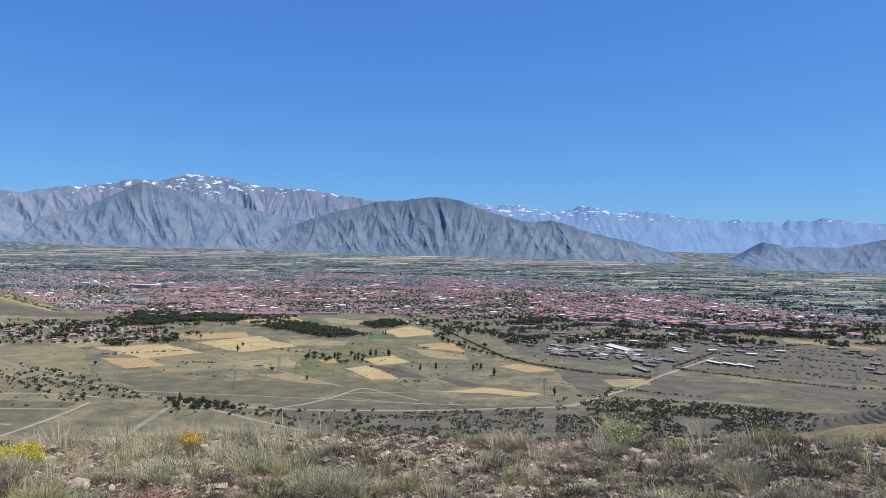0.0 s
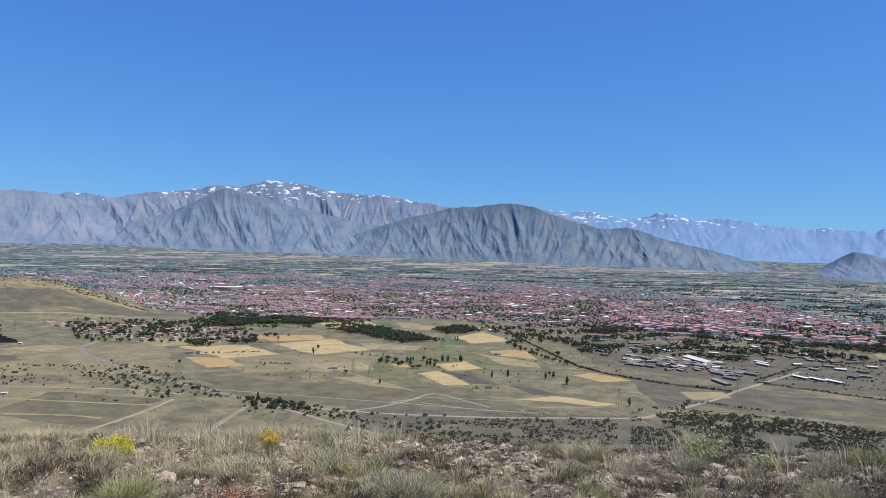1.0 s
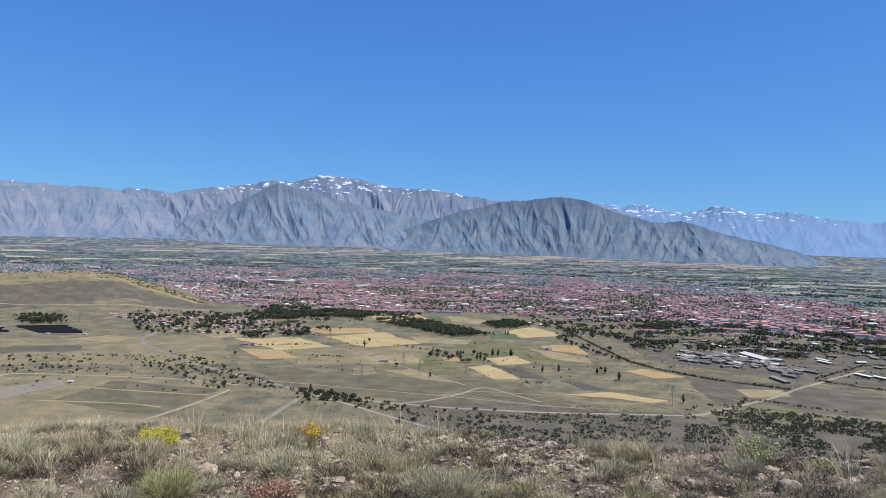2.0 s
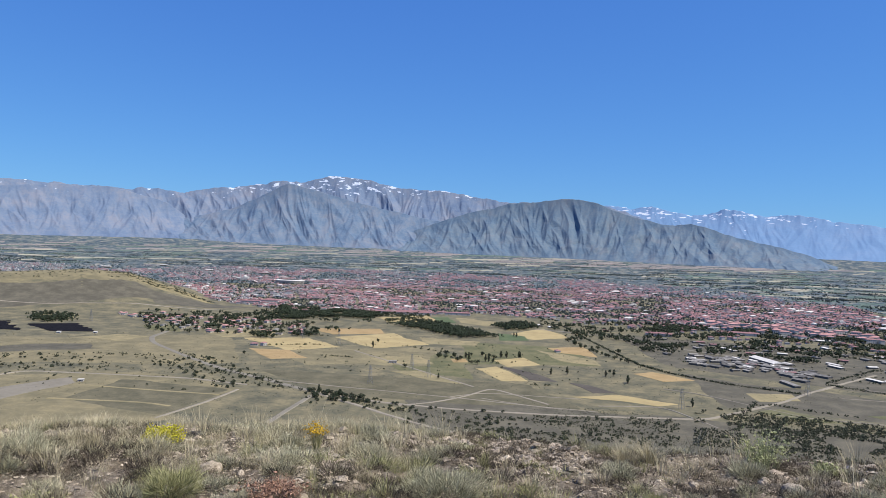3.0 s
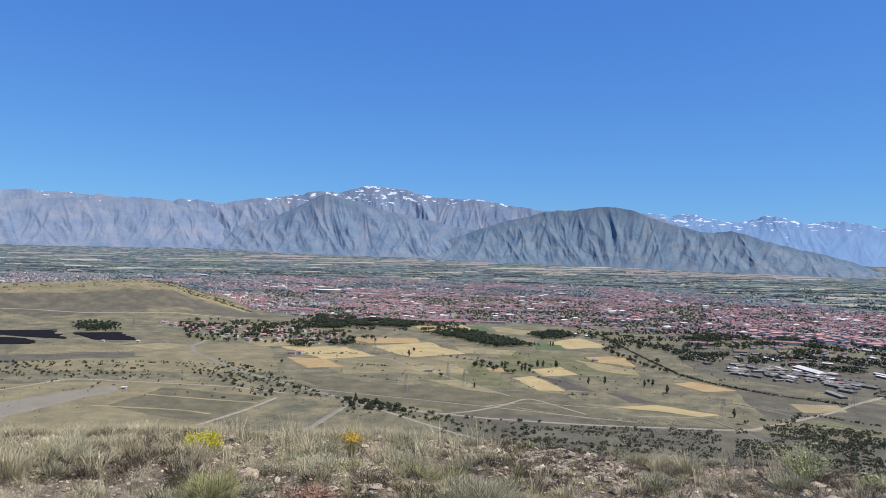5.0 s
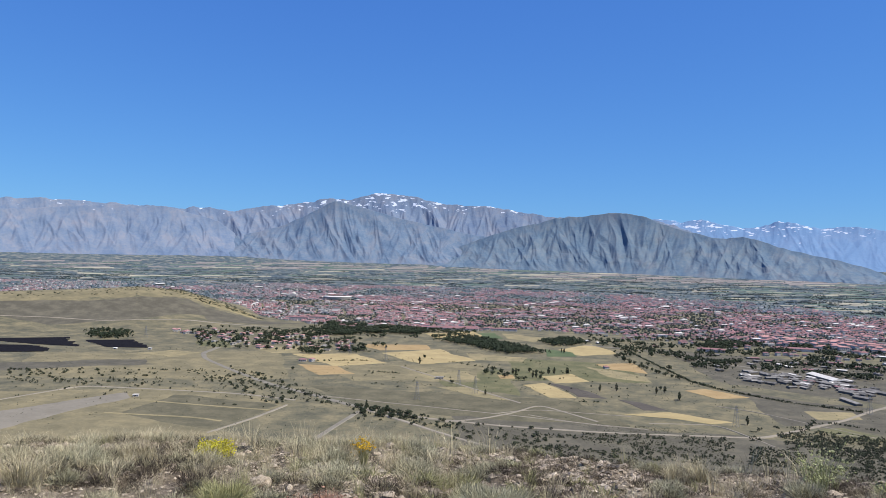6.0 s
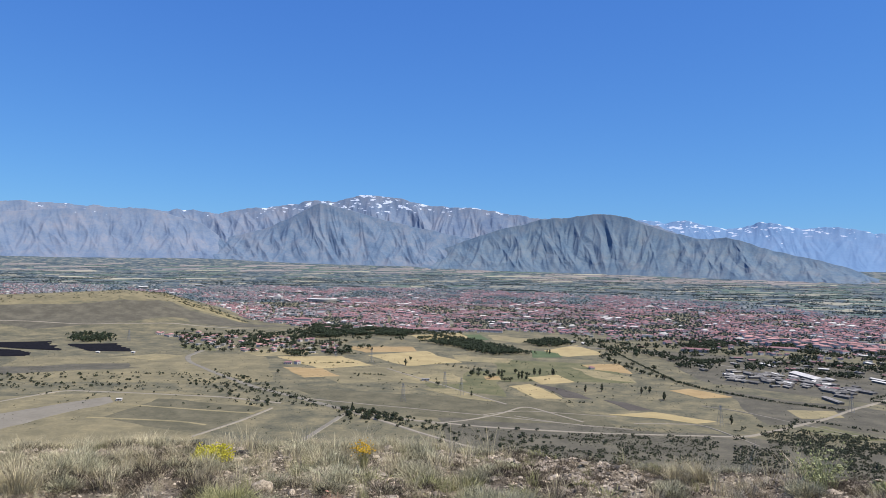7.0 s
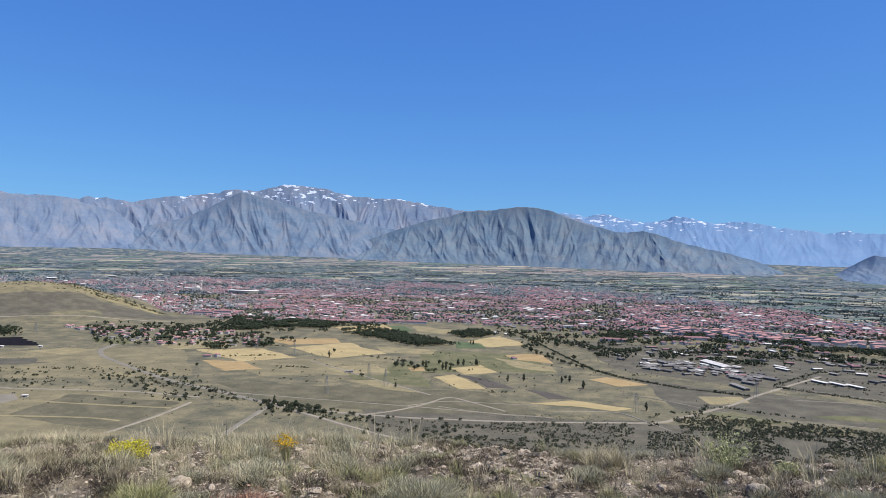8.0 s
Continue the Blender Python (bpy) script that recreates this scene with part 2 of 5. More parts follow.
TOWN_NEAR = ((-46, 2960), (-40.1, 3000), (-32.75, 3000), (-29.55, 2600), (-27.08, 2313), (-23.71, 2132), (-19.39, 2074), (-14.99, 2011), (-9.25, 2088), (-2.69, 2041), (3.62, 1984),
             (9.57, 1904), (19.03, 1849), (31, 1870), (38, 1900))
TOWN_FAR = ((-46, 3590), (-36.55, 3530), (-28.79, 3509), (-20.35, 3488), (-13.76, 3462), (-7.14, 3431), (1.47, 3374), (9.48, 3271), (14, 3100), (18.97, 2900), (21.8, 2700), (31.3, 2330), (38, 2150))

radii = np.concatenate([[0.004, 1.0, 2.0], np.geomspace(3.0, 12, 190), np.geomspace(12.2, 620, 80), np.linspace(625, 1100, 190), np.geomspace(1106, 4950, 170)])
bearings = np.concatenate([np.arange(-180, -52, 6.0), np.arange(-50, 40.01, 0.32), np.arange(46, 180.1, 6.0)])
bearings[-1] = 180.0
rr, bb = np.meshgrid(radii, np.radians(bearings), indexing="ij")
gx, gy = rr * np.sin(bb), rr * np.cos(bb)
gv = np.stack([gx, gy, ground_z(gx, gy)], -1).reshape(-1, 3)
gf = grid_faces(len(radii), len(bearings))[:, ::-1]
mid = np.repeat((radii[:-1] + radii[1:]) / 2, len(bearings) - 1)
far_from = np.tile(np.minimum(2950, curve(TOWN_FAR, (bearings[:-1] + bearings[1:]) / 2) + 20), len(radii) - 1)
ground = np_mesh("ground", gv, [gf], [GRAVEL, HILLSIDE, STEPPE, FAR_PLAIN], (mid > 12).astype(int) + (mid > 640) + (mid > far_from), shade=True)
tagged(ground, "dry stony hillside falling to a wide steppe plain", "ground", kind="structure")


# ---- the mountains ----
def spurs(B, u, spacing, lean, seed, low, high):
    """Sharp-backed spurs that start at some height on the slope, run down aslant to either side and widen towards the foot."""
    h = np.random.default_rng(seed)
    best = np.full(B.shape, -0.5)
    for c in np.arange(B.min() - 4, B.max() + 4, spacing):
        reach, wide, tall = h.uniform(low, high), spacing * h.uniform(0.6, 1.3), h.uniform(0.5, 1.0)
        slant = h.choice((-1, 1)) * h.uniform(0.35, 1.0) * lean
        line = c + h.uniform(-0.45, 0.45) * spacing + slant * (reach - u) + 0.5 * spacing * (vnoise(u * 4.1, 0 * u + c, seed) - 0.5)
        best = np.maximum(best, tall * (1 - smooth(reach - 0.1, reach + 0.25, u)) - np.abs(B - line) / (wide * (1.45 - 0.8 * u)))
    return best


def ridge(name, label, crest, foot, depth, mat, relief, seed, step=0.045, rows=170, power=1.35, jag=0.16):
    """A mountain range: a slope from its foot to its crest line, cut by branching gullies, and a back that falls away."""
    b = np.arange(min(c[0] for c in crest), max(c[0] for c in crest) + step, step)
    s = np.concatenate([np.linspace(0, 1, rows), [1.06, 1.2]])
    S, B = np.meshgrid(s, b, indexing="ij")
    r0 = curve(foot, B)
    r = r0 + depth * S
    low = -dip(r0) - 0.15
    top = curve(crest, B) + jag * (fbm(B * 1.7, 0 * B, 5, seed + 3) - 0.5)
    broad_top = sum(curve(crest, np.clip(B + q, b[0], b[-1])) for q in (-2, -1, 0, 1, 2)) / 5
    sway = fbm(B * 0.35, S * 1.4, 3, seed) - 0.5
    u = np.clip(S, 0, 1)
    body = u ** power
    bent = B + 0.9 * sway
    main, side = spurs(bent, u, 1.25, 3.6, seed + 7, 0.45, 1.1), spurs(bent, u, 0.5, 2.8, seed + 11, 0.25, 1.0)
    rill = spurs(bent + 0.2 * side, u, 0.24, 1.6, seed + 13, 0.15, 1.0)
    gully = fbm(bent * 2.6 + 1.2 * side, S * 5 + main, 4, seed + 15, ridged=True)
    swell = np.clip(u * 3, 0, 1) * np.clip((1.02 - u) * 4, 0, 1)
    shape = 62 * main + 42 * side + 15 * rill + 16 * (gully - 0.5)
    r = r - relief * swell * shape
    e = low + (broad_top - low) * body + (top - broad_top) * u ** 10
    e = e + 0.004 * relief * swell * shape * (1 - u) - np.where(S > 1, (S - 1) * 2.0, 0)
    z = EYE + r * np.tan(np.radians(e))
    v = np.stack([r * np.sin(np.radians(B)), r * np.cos(np.radians(B)), z], -1).reshape(-1, 3)
    ob = np_mesh(name, v, [grid_faces(len(s), len(b))[:, ::-1]], [mat], shade=True)
    return tagged(ob, label, "mountain", kind="structure")


SNOWY = ((-50, 3.3), (-43.6, 3.39), (-42.5, 3.54), (-42.0, 3.39), (-41.0, 3.53), (-39.6, 3.35), (-38.1, 3.39), (-37.5, 3.23), (-35.0, 3.29), (-33.8, 3.15),
         (-32.6, 3.34), (-31.2, 3.28), (-29.9, 3.09), (-28.9, 3.31), (-27.8, 3.61), (-25.6, 3.80), (-24.0, 4.08), (-22.8, 4.44), (-21.5, 4.23), (-20.2, 4.63),
         (-19.0, 4.85), (-17.6, 4.81), (-16.2, 4.64), (-14.7, 4.26), (-12.3, 4.06), (-10.3, 4.03), (-8.3, 3.63), (-6.3, 3.42), (-5.2, 3.31), (-3.2, 3.31),
         (1.6, 3.26), (2.8, 3.0), (5, 2.2))
FAR = ((-6, 2.6), (1.6, 3.26), (2.8, 3.19), (4.0, 2.95), (5.5, 3.18), (6.6, 2.86), (8.3, 2.55), (9.2, 2.60), (10.4, 2.98), (11.3, 3.03), (12.3, 2.80), (13.4, 2.57),
       (14.3, 2.66), (15.6, 2.70), (16.5, 2.48), (17.9, 2.22), (19.1, 2.06), (20.9, 1.89), (22.1, 2.06), (23.4, 1.86), (24.3, 1.92), (24.9, 1.78), (25.3, 2.04),
       (25.7, 1.93), (26.1, 2.08), (26.6, 1.96), (27.3, 2.13), (28.6, 2.05), (29.5, 1.85), (31.2, 1.74), (38, 1.6))
FRONT = ((-17, -0.5), (-14, 0.3), (-11.5, 1.3), (-8.2, 2.49), (-6.7, 2.75), (-5.2, 3.18), (-2.5, 3.45), (-1.2, 3.64), (-0.1, 3.62), (1.3, 3.42), (2.6, 2.89), (4.4, 2.32), (6.2, 1.85), (7.2, 1.78),
         (8.3, 1.93), (9.4, 1.66), (11.5, 0.97), (13.9, 0.51), (16.3, -0.16), (17.5, -0.70), (18.9, -0.95), (21, -1.5))
SIDE = ((19.6, -1.9), (20.2, -1.68), (21.2, -0.99), (22.1, -0.36), (23.0, 0.15), (23.6, 0.44), (24.3, 0.37), (25.1, 0.10), (26.7, 0.16), (28.6, 0.15), (29.8, 0.43),
        (31.2, 0.68), (38, 1.4))
MIDDLE = ((-34.5, 0.1), (-31.8, 0.9), (-29, 1.4), (-26.8, 2.0), (-25, 2.8), (-23.5, 3.6), (-22.4, 4.2), (-21.2, 3.95), (-19.5, 3.5), (-17.5, 3.0), (-15, 2.45), (-12, 1.9), (-9, 1.35), (-6, 0.9), (-1, 0.3))
LEFT = ((-50, 2.3), (-45, 2.6), (-42, 2.9), (-39.5, 3.18), (-38.1, 3.3), (-37.5, 3.22), (-35, 3.27), (-33.9, 3.1), (-33, 2.85), (-32, 2.6), (-31, 2.3), (-30, 1.6), (-28.6, 0.6), (-27, -0.6))
ridge("mountain_range", "far mountain range tinted blue for haze, snow along its crest", FAR, ((-6, 4500), (20, 4250), (38, 4200)), 500, FAR_ROCK, 0.11, 31, jag=0.22)
ridge("snowy_massif", "rocky massif tinted blue-grey for haze, old snow near its top", SNOWY, ((-50, 4480), (-32, 4500), (-24, 4400), (-11, 4330), (5, 4300)), 400, ROCK, 0.36, 11, jag=0.26)
ridge("bare_ridge", "bare ridge before the snowy peaks, tinted blue-grey for haze", LEFT, ((-50, 4340), (-32, 4380), (-27, 4360)), 330, ROCK, 0.27, 131)
ridge("mountain_flank", "grassy flank below the snowy massif, tinted blue for haze", MIDDLE, ((-35, 4400), (-24, 4280), (-11, 4190), (-1, 4180)), 330, FLANK, 0.27, 91)
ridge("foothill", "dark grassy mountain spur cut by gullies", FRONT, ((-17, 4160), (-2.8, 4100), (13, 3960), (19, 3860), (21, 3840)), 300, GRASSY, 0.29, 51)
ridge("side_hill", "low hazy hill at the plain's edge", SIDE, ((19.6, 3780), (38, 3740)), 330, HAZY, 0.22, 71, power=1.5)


# ---- fields and roads ----
def field(mat, label, layer, *corners, grid=(26, 14), ragged=1.0):
    """A parcel that lies a hand above the steppe, its edges running into the soil."""
    n, m = grid
    u, v = np.meshgrid(np.linspace(0, 1, n), np.linspace(0, 1, m), indexing="xy")
    p = [at(*c) for c in corners]
    x = (1 - v) * ((1 - u) * p[0].x + u * p[1].x) + v * ((1 - u) * p[3].x + u * p[2].x)
    y = (1 - v) * ((1 - u) * p[0].y + u * p[1].y) + v * ((1 - u) * p[3].y + u * p[2].y)
    size = max((p[0] - p[2]).length, (p[1] - p[3]).length)
    w = max(60, size / 4)
    x, y = x + ragged * 0.09 * size * (fbm(x / w, y / w, 4, 2) - 0.5), y + ragged * 0.14 * size * (fbm(x / w, y / w, 4, 8) - 0.5)
    rim = (u == 0) | (u == 1) | (v == 0) | (v == 1)
    z = ground_z(x, y) + np.where(rim, -0.5, 0.26 + 0.006 * layer)
    ob = np_mesh("field", np.stack([x, y, z], -1).reshape(-1, 3), [grid_faces(m, n)[:, ::-1]], [mat], shade=True)
    return tagged(ob, label, "field", kind="structure")


for layer, (mat, label, *corners) in enumerate((
        (DRYLAND, "wide tan dry grassland before the slope", (-48, 1240), (-33, 1160), (-24, 990), (-47, 790)),
        (DRYLAND, "dry tan slope below the village", (-44, 1640), (-27, 1560), (-25, 1180), (-44, 1300)),
        (GREY_SOIL, "grey-brown scrub slope", (-14, 985), (36, 1035), (36, 735), (-14, 725)),
        (GREY_SOIL, "grey-brown open plain", (7, 1240), (36, 1230), (36, 1040), (10, 1000)),
        (GREY_SOIL, "grey fallow ground between works and hedges", (1, 1780), (36, 1790), (36, 1205), (7, 1250)),
        (FALLOW, "bare grey pasture crossed by tracks", (-25.5, 1150), (-3, 1060), (1.5, 900), (-20, 960)),
        (MEADOW, "olive green meadow beside the fields", (-9, 1500), (-0.07, 1486), (2.06, 1250), (-9, 1200)),
        (MEADOW, "thin green pasture", (-16, 1300), (-9, 1330), (-7.5, 1070), (-13, 1120)),
        (DRYLAND, "pale dry stubble", (-24, 1330), (-10, 1420), (-11, 1150), (-21, 1180)),
        (GREY_SOIL, "grey fallow strip by the road", (-47, 1500), (-33, 1470), (-31, 1400), (-47, 1390)),
        (TAN, "pale stubble patch", (-16.5, 1260), (-12, 1300), (-10.5, 1200), (-14.5, 1180)),
        (OCHRE, "small orange stubble patch", (-9.5, 1262), (-8.2, 1270), (-8, 1228), (-9.2, 1220)),
        (TAN, "tan stubble in the meadow", (-3, 1420), (1.5, 1330), (2.5, 1260), (-1, 1280)),
        (TAN, "pale stubble patch", (-12, 1540), (-7, 1500), (-7.5, 1430), (-11.5, 1440)),
        (STRAW, "ripe yellow wheat field", (-25.76, 1505), (-20.64, 1508), (-17.78, 1364), (-21.91, 1331)),
        (STRAW, "large ripe wheat field", (-18.77, 1530), (-14.03, 1596), (-10.90, 1413), (-15.45, 1349)),
        (OCHRE, "orange-brown mown strip", (-20.36, 1673), (-15.10, 1662), (-14.47, 1584), (-18.77, 1548)),
        (STRAW, "yellow wheat field below the town", (-15.21, 1920), (-11.37, 1999), (-10.56, 1837), (-14.67, 1804)),
        (CROP, "bright green crop plot", (-11.19, 1956), (-9.73, 1971), (-9.10, 1825), (-10.55, 1811)),
        (TAN, "pale yellow stubble", (-9.29, 1976), (-5.37, 1894), (-6.80, 1774), (-8.88, 1827)),
        (OCHRE, "orange-brown stubble", (-25.2, 1365), (-21.82, 1344), (-20.38, 1237), (-23.5, 1225)),
        (STRAW, "golden wheat tongue", (-7.76, 1174), (-6.10, 1204), (-2.98, 1074), (-5.46, 1070)),
        (PLOUGHED, "dark ploughed strip", (-5.88, 1206), (-3.83, 1180), (-0.6, 1080), (-2.99, 1083)),
        (PLOUGHED, "dark ploughed strip by the long yellow field", (-0.3, 1090), (1.3, 1078), (3.6, 1030), (1.6, 1020)),
        (STRAW, "golden wheat patch by the poplars", (-6.33, 1261), (-3.86, 1310), (-2.25, 1230), (-5.05, 1194)),
        (TAN, "light gold stubble", (-14.56, 1133), (-12.09, 1140), (-7.73, 1030), (-11.22, 1059)),
        (STRAW, "golden field at the slope's shoulder", (-5.13, 1646), (-2.33, 1792), (-0.09, 1623), (-3.08, 1550)),
        (CROP, "dark green crop plot", (-5.96, 1658), (-3.91, 1618), (-3.29, 1548), (-5.76, 1515)),
        (OCHRE, "orange stubble tongue", (4.25, 1209), (5.74, 1242), (9.3, 1185), (6.92, 1150)),
        (STRAW, "long yellow strip", (-0.39, 993), (3.12, 1021), (8.06, 991), (6.57, 972)),
        (OCHRE, "gold and orange stubble", (-2.34, 1448), (0.86, 1492), (1.90, 1355), (-0.91, 1377)),
        (MEADOW, "green paddock behind a hedge", (13.03, 995), (14.52, 1037), (19.17, 989), (15.73, 962)),
        (MEADOW, "green plot at the village", (-32.65, 1719), (-30.41, 1745), (-29.83, 1591), (-32.26, 1646)),
        (GRIT, "levelled pale grit yard", (-46, 1043), (-36.72, 1134), (-36.34, 1086), (-46, 925)),
        (FALLOW, "dry field marked by pale tracks", (-39.12, 962), (-33.98, 1103), (-25.69, 982), (-30.23, 861)),
        (GREY_SOIL, "grey ploughed slope below the knoll", (-50, 2330), (-33, 2330), (-29.5, 2200), (-42, 2060)),
        (GREY_SOIL, "grey slope beside the knoll", (-33, 2290), (-28.5, 2270), (-23.70, 2115), (-31.51, 2122)),
        (DRYLAND, "dry golden grass on the knoll", (-48, 2480), (-34, 2470), (-30.5, 2350), (-48, 2320)),
        (DRYLAND, "pale dry slope by the village", (-36, 1480), (-32.5, 1500), (-28, 1290), (-36, 1400)),
        (DRYLAND, "tan ground round the dry field", (-46, 930), (-38, 1000), (-29, 840), (-40, 800)),
        (TAN, "pale stubble beside the solar field", (-36.87, 1557), (-34.07, 1587), (-31.89, 1534), (-34.05, 1469)),
        (MEADOW, "thin green strip on the plain", (19.88, 1052), (22.95, 1091), (26.65, 1072), (21.44, 1041)),
        (FALLOW, "dull stubble at the bank's foot", (23.78, 1042), (29.41, 1080), (26.34, 988), (23.79, 991)),
        (TAN, "dry grass plot", (-28.5, 1600), (-24, 1640), (-22, 1540), (-27, 1490)),
        (TAN, "dry grass by the road", (12.2, 1120), (15.5, 1150), (16.2, 1100), (13.2, 1060)),
        (TAN, "dry ground by the works", (24.5, 1800), (31, 1730), (31, 1680), (25, 1730)))):
    field(mat, label, layer, *corners)


field(PLOUGHED, "terraced bare bank", 44, (25.5, 990), (38, 990), (38, 840), (27, 840), grid=(110, 130), ragged=0.4)


def road(mat, label, width, *points):
    """A carriageway laid along the ground through a few points."""
    p = np.array([at(*q)[:2] for q in points])
    t = np.concatenate([[0], np.cumsum(np.hypot(*np.diff(p, axis=0).T))])
    s = np.linspace(0, t[-1], max(12, int(t[-1] / 9)))
    x, y = np.interp(s, t, p[:, 0]), np.interp(s, t, p[:, 1])
    for _ in range(6):
        x[1:-1], y[1:-1] = (x[:-2] + 2 * x[1:-1] + x[2:]) / 4, (y[:-2] + 2 * y[1:-1] + y[2:]) / 4
    dx, dy = np.gradient(x), np.gradient(y)
    k = np.hypot(dx, dy)
    nx, ny = -dy / k, dx / k
    rows = []
    for off, lift in ((-0.75, -0.3), (-0.5, 0.62), (0, 0.68), (0.5, 0.62), (0.75, -0.3)):
        w = width * off * (1 + 0.25 * (vnoise(s / 25, s * 0 + off, 3) - 0.5))
        rows.append(np.stack([x + nx * w, y + ny * w, ground_z(x, y) + lift], -1))
    ob = np_mesh("road", np.concatenate(rows), [grid_faces(5, len(s))[:, ::-1]], [mat])
    return tagged(ob, label, "road", kind="structure")


road(ASPHALT, "worn grey country road winding down from the village", 8, (-30.87, 1612), (-31.93, 1526), (-31.76, 1445), (-30.64, 1355), (-29.01, 1251), (-26.94, 1150), (-23.56, 1054), (-20.53, 978))
road(DIRT, "pale gravel road along the slope's foot", 5, (-20.53, 978), (-15.33, 909), (-9.08, 878), (-0.77, 873), (9.89, 919), (11.31, 960))
road(DIRT, "pale dirt road below the bushes", 4.5, (-20.09, 967), (-16.78, 892), (-14.29, 842), (-11.12, 791), (-8.23, 764), (-4.14, 735))
road(DIRT, "forked dirt track", 3.5, (-13.5, 890), (-10.77, 910), (-8.10, 956), (-6.27, 1016), (-1.73, 929))
road(DIRT, "faint dirt track over the pasture", 2.5, (-24, 1060), (-16, 985), (-8.5, 940), (-3, 915), (2, 905))
road(DIRT, "pale lane to the works", 5, (11.31, 960), (15.03, 1082), (16.30, 1160), (18.64, 1294), (20.5, 1420))
road(ASPHALT, "concrete lane through the bushes", 5.5, (-27, 700), (-22.50, 846), (-20.21, 946))
road(DIRT, "pale track along the knoll's foot", 7, (-46, 2200), (-42, 2160), (-38.89, 2113), (-32.69, 2114), (-27, 2060))
road(DIRT, "track beside the grit yard", 4, (-46, 1112), (-39.95, 1196), (-34.10, 1125), (-29, 1075), (-25, 1020))
road(TAN, "track across the dry field", 5, (-38.5, 990), (-32, 930), (-30.5, 905))
road(TAN, "track across the dry field", 5, (-35.5, 1050), (-30, 985), (-27, 960))
road(DIRT, "track at the dry field's edge", 3.5, (-31.5, 850), (-28, 920), (-25.7, 990))
road(DIRT, "pale line of a farm track", 3.5, (-17, 1330), (-13.5, 1190), (-7.6, 1020))
road(ASPHALT, "highway beyond the plain's works", 14, (16, 2150), (23, 2010), (31, 1880), (36, 1800))
road(ASPHALT, "straight town street", 10, (-12.1, 2250), (-11.6, 2600), (-11.0, 3099))
road(ASPHALT, "works lane", 8, (-3, 1760), (2, 1700), (7, 1560), (13, 1480))

for k in range(8):
    road(TAN, "pale grassy lip of a terrace on the knoll", 5, (-35 + 0.5 * k, 2425 - 16 * k), (-31.5 + 0.3 * k, 2400 - 16 * k), (-28.6 + 0.15 * k, 2360 - 15 * k))
tracks = random.Random(4)
for k in range(8):
    b0, r0 = tracks.uniform(-16, 22), tracks.uniform(900, 1350)
    road(DIRT, "narrow faint track over the steppe", 1.8, (b0, r0), (b0 + tracks.uniform(2, 5), r0 + tracks.uniform(-40, 40)), (b0 + tracks.uniform(6, 11), r0 + tracks.uniform(-110, 60)))

# ---- trees ----
OCT_V = np.array([[1, 0, 0], [-1, 0, 0], [0, 1, 0], [0, -1, 0], [0, 0, 1], [0, 0, -1]], float)
OCT_F = np.array([[0, 2, 4], [2, 1, 4], [1, 3, 4], [3, 0, 4], [2, 0, 5], [1, 2, 5], [3, 1, 5], [0, 3, 5]])


def clumps(centres, sizes, seed):
    """Small ragged leaf clumps, one at each centre."""
    g = np.random.default_rng(seed)
    v = OCT_V[None] * sizes[:, None, None] * g.uniform(0.55, 1.35, (len(centres), 6, 3)) + g.normal(0, 0.18, (len(centres), 6, 3)) * sizes[:, None, None]
    return (v + centres[:, None]).reshape(-1, 3), (OCT_F[None] + 6 * np.arange(len(centres))[:, None, None]).reshape(-1, 3)


def crown(kind, n, seed):
    """Leaf clumps of a crown one metre high."""
    g = np.random.default_rng(seed)
    d = g.normal(size=(n, 3))
    d = d / np.linalg.norm(d, axis=1)[:, None] * g.uniform(0.35, 1, (n, 1)) ** 0.5
    if kind == "broad":
        lobes = g.normal(0, 0.16, (5, 3)) * (1, 1, 0.5)
        c = d * (0.34, 0.34, 0.27) + lobes[g.integers(0, 5, n)] + (0, 0, 0.6)
        s = g.uniform(0.07, 0.14, n) * (40 / n) ** 0.4
    elif kind == "poplar":
        c = d * (0.15, 0.15, 0.43) + (0, 0, 0.55)
        c[:, :2] *= (1.25 - 0.9 * np.clip(c[:, 2:3] - 0.3, 0, 1))
        s = g.uniform(0.05, 0.09, n) * (34 / n) ** 0.4
    else:
        c = d * (0.5, 0.5, 0.38) + g.normal(0, 0.12, (4, 3))[g.integers(0, 4, n)] * (1, 1, 0.3) + (0, 0, 0.42)
        s = g.uniform(0.12, 0.22, n) * (18 / n) ** 0.4
    return clumps(c, s, seed + 100)


def trunk(height, radius, seed):
    """A tapered trunk with three limbs."""
    g = random.Random(seed)
    bm = bmesh.new()
    limbs = [(Vector((0, 0, -0.3)), Vector((0.02, 0.01, 0.62)) * height, radius, radius * 0.5)]
    for k in range(3):
        a = k * 2.1 + g.uniform(0, 1)
        limbs.append((Vector((0, 0, 0.30 * height)), Vector((math.cos(a) * 0.16, math.sin(a) * 0.16, 0.62)) * height, radius * 0.5, radius * 0.2))
    for a, b, r0, r1 in limbs:
        turn = (b - a).to_track_quat("Z", "Y").to_matrix()
        low = [bm.verts.new(a + turn @ Vector((math.cos(k * 1.047) * r0, math.sin(k * 1.047) * r0, 0))) for k in range(6)]
        high = [bm.verts.new(b + turn @ Vector((math.cos(k * 1.047) * r1, math.sin(k * 1.047) * r1, 0))) for k in range(6)]
        for k in range(6):
            bm.faces.new((low[k], low[(k + 1) % 6], high[(k + 1) % 6], high[k]))
        bm.faces.new(high)
    return bm


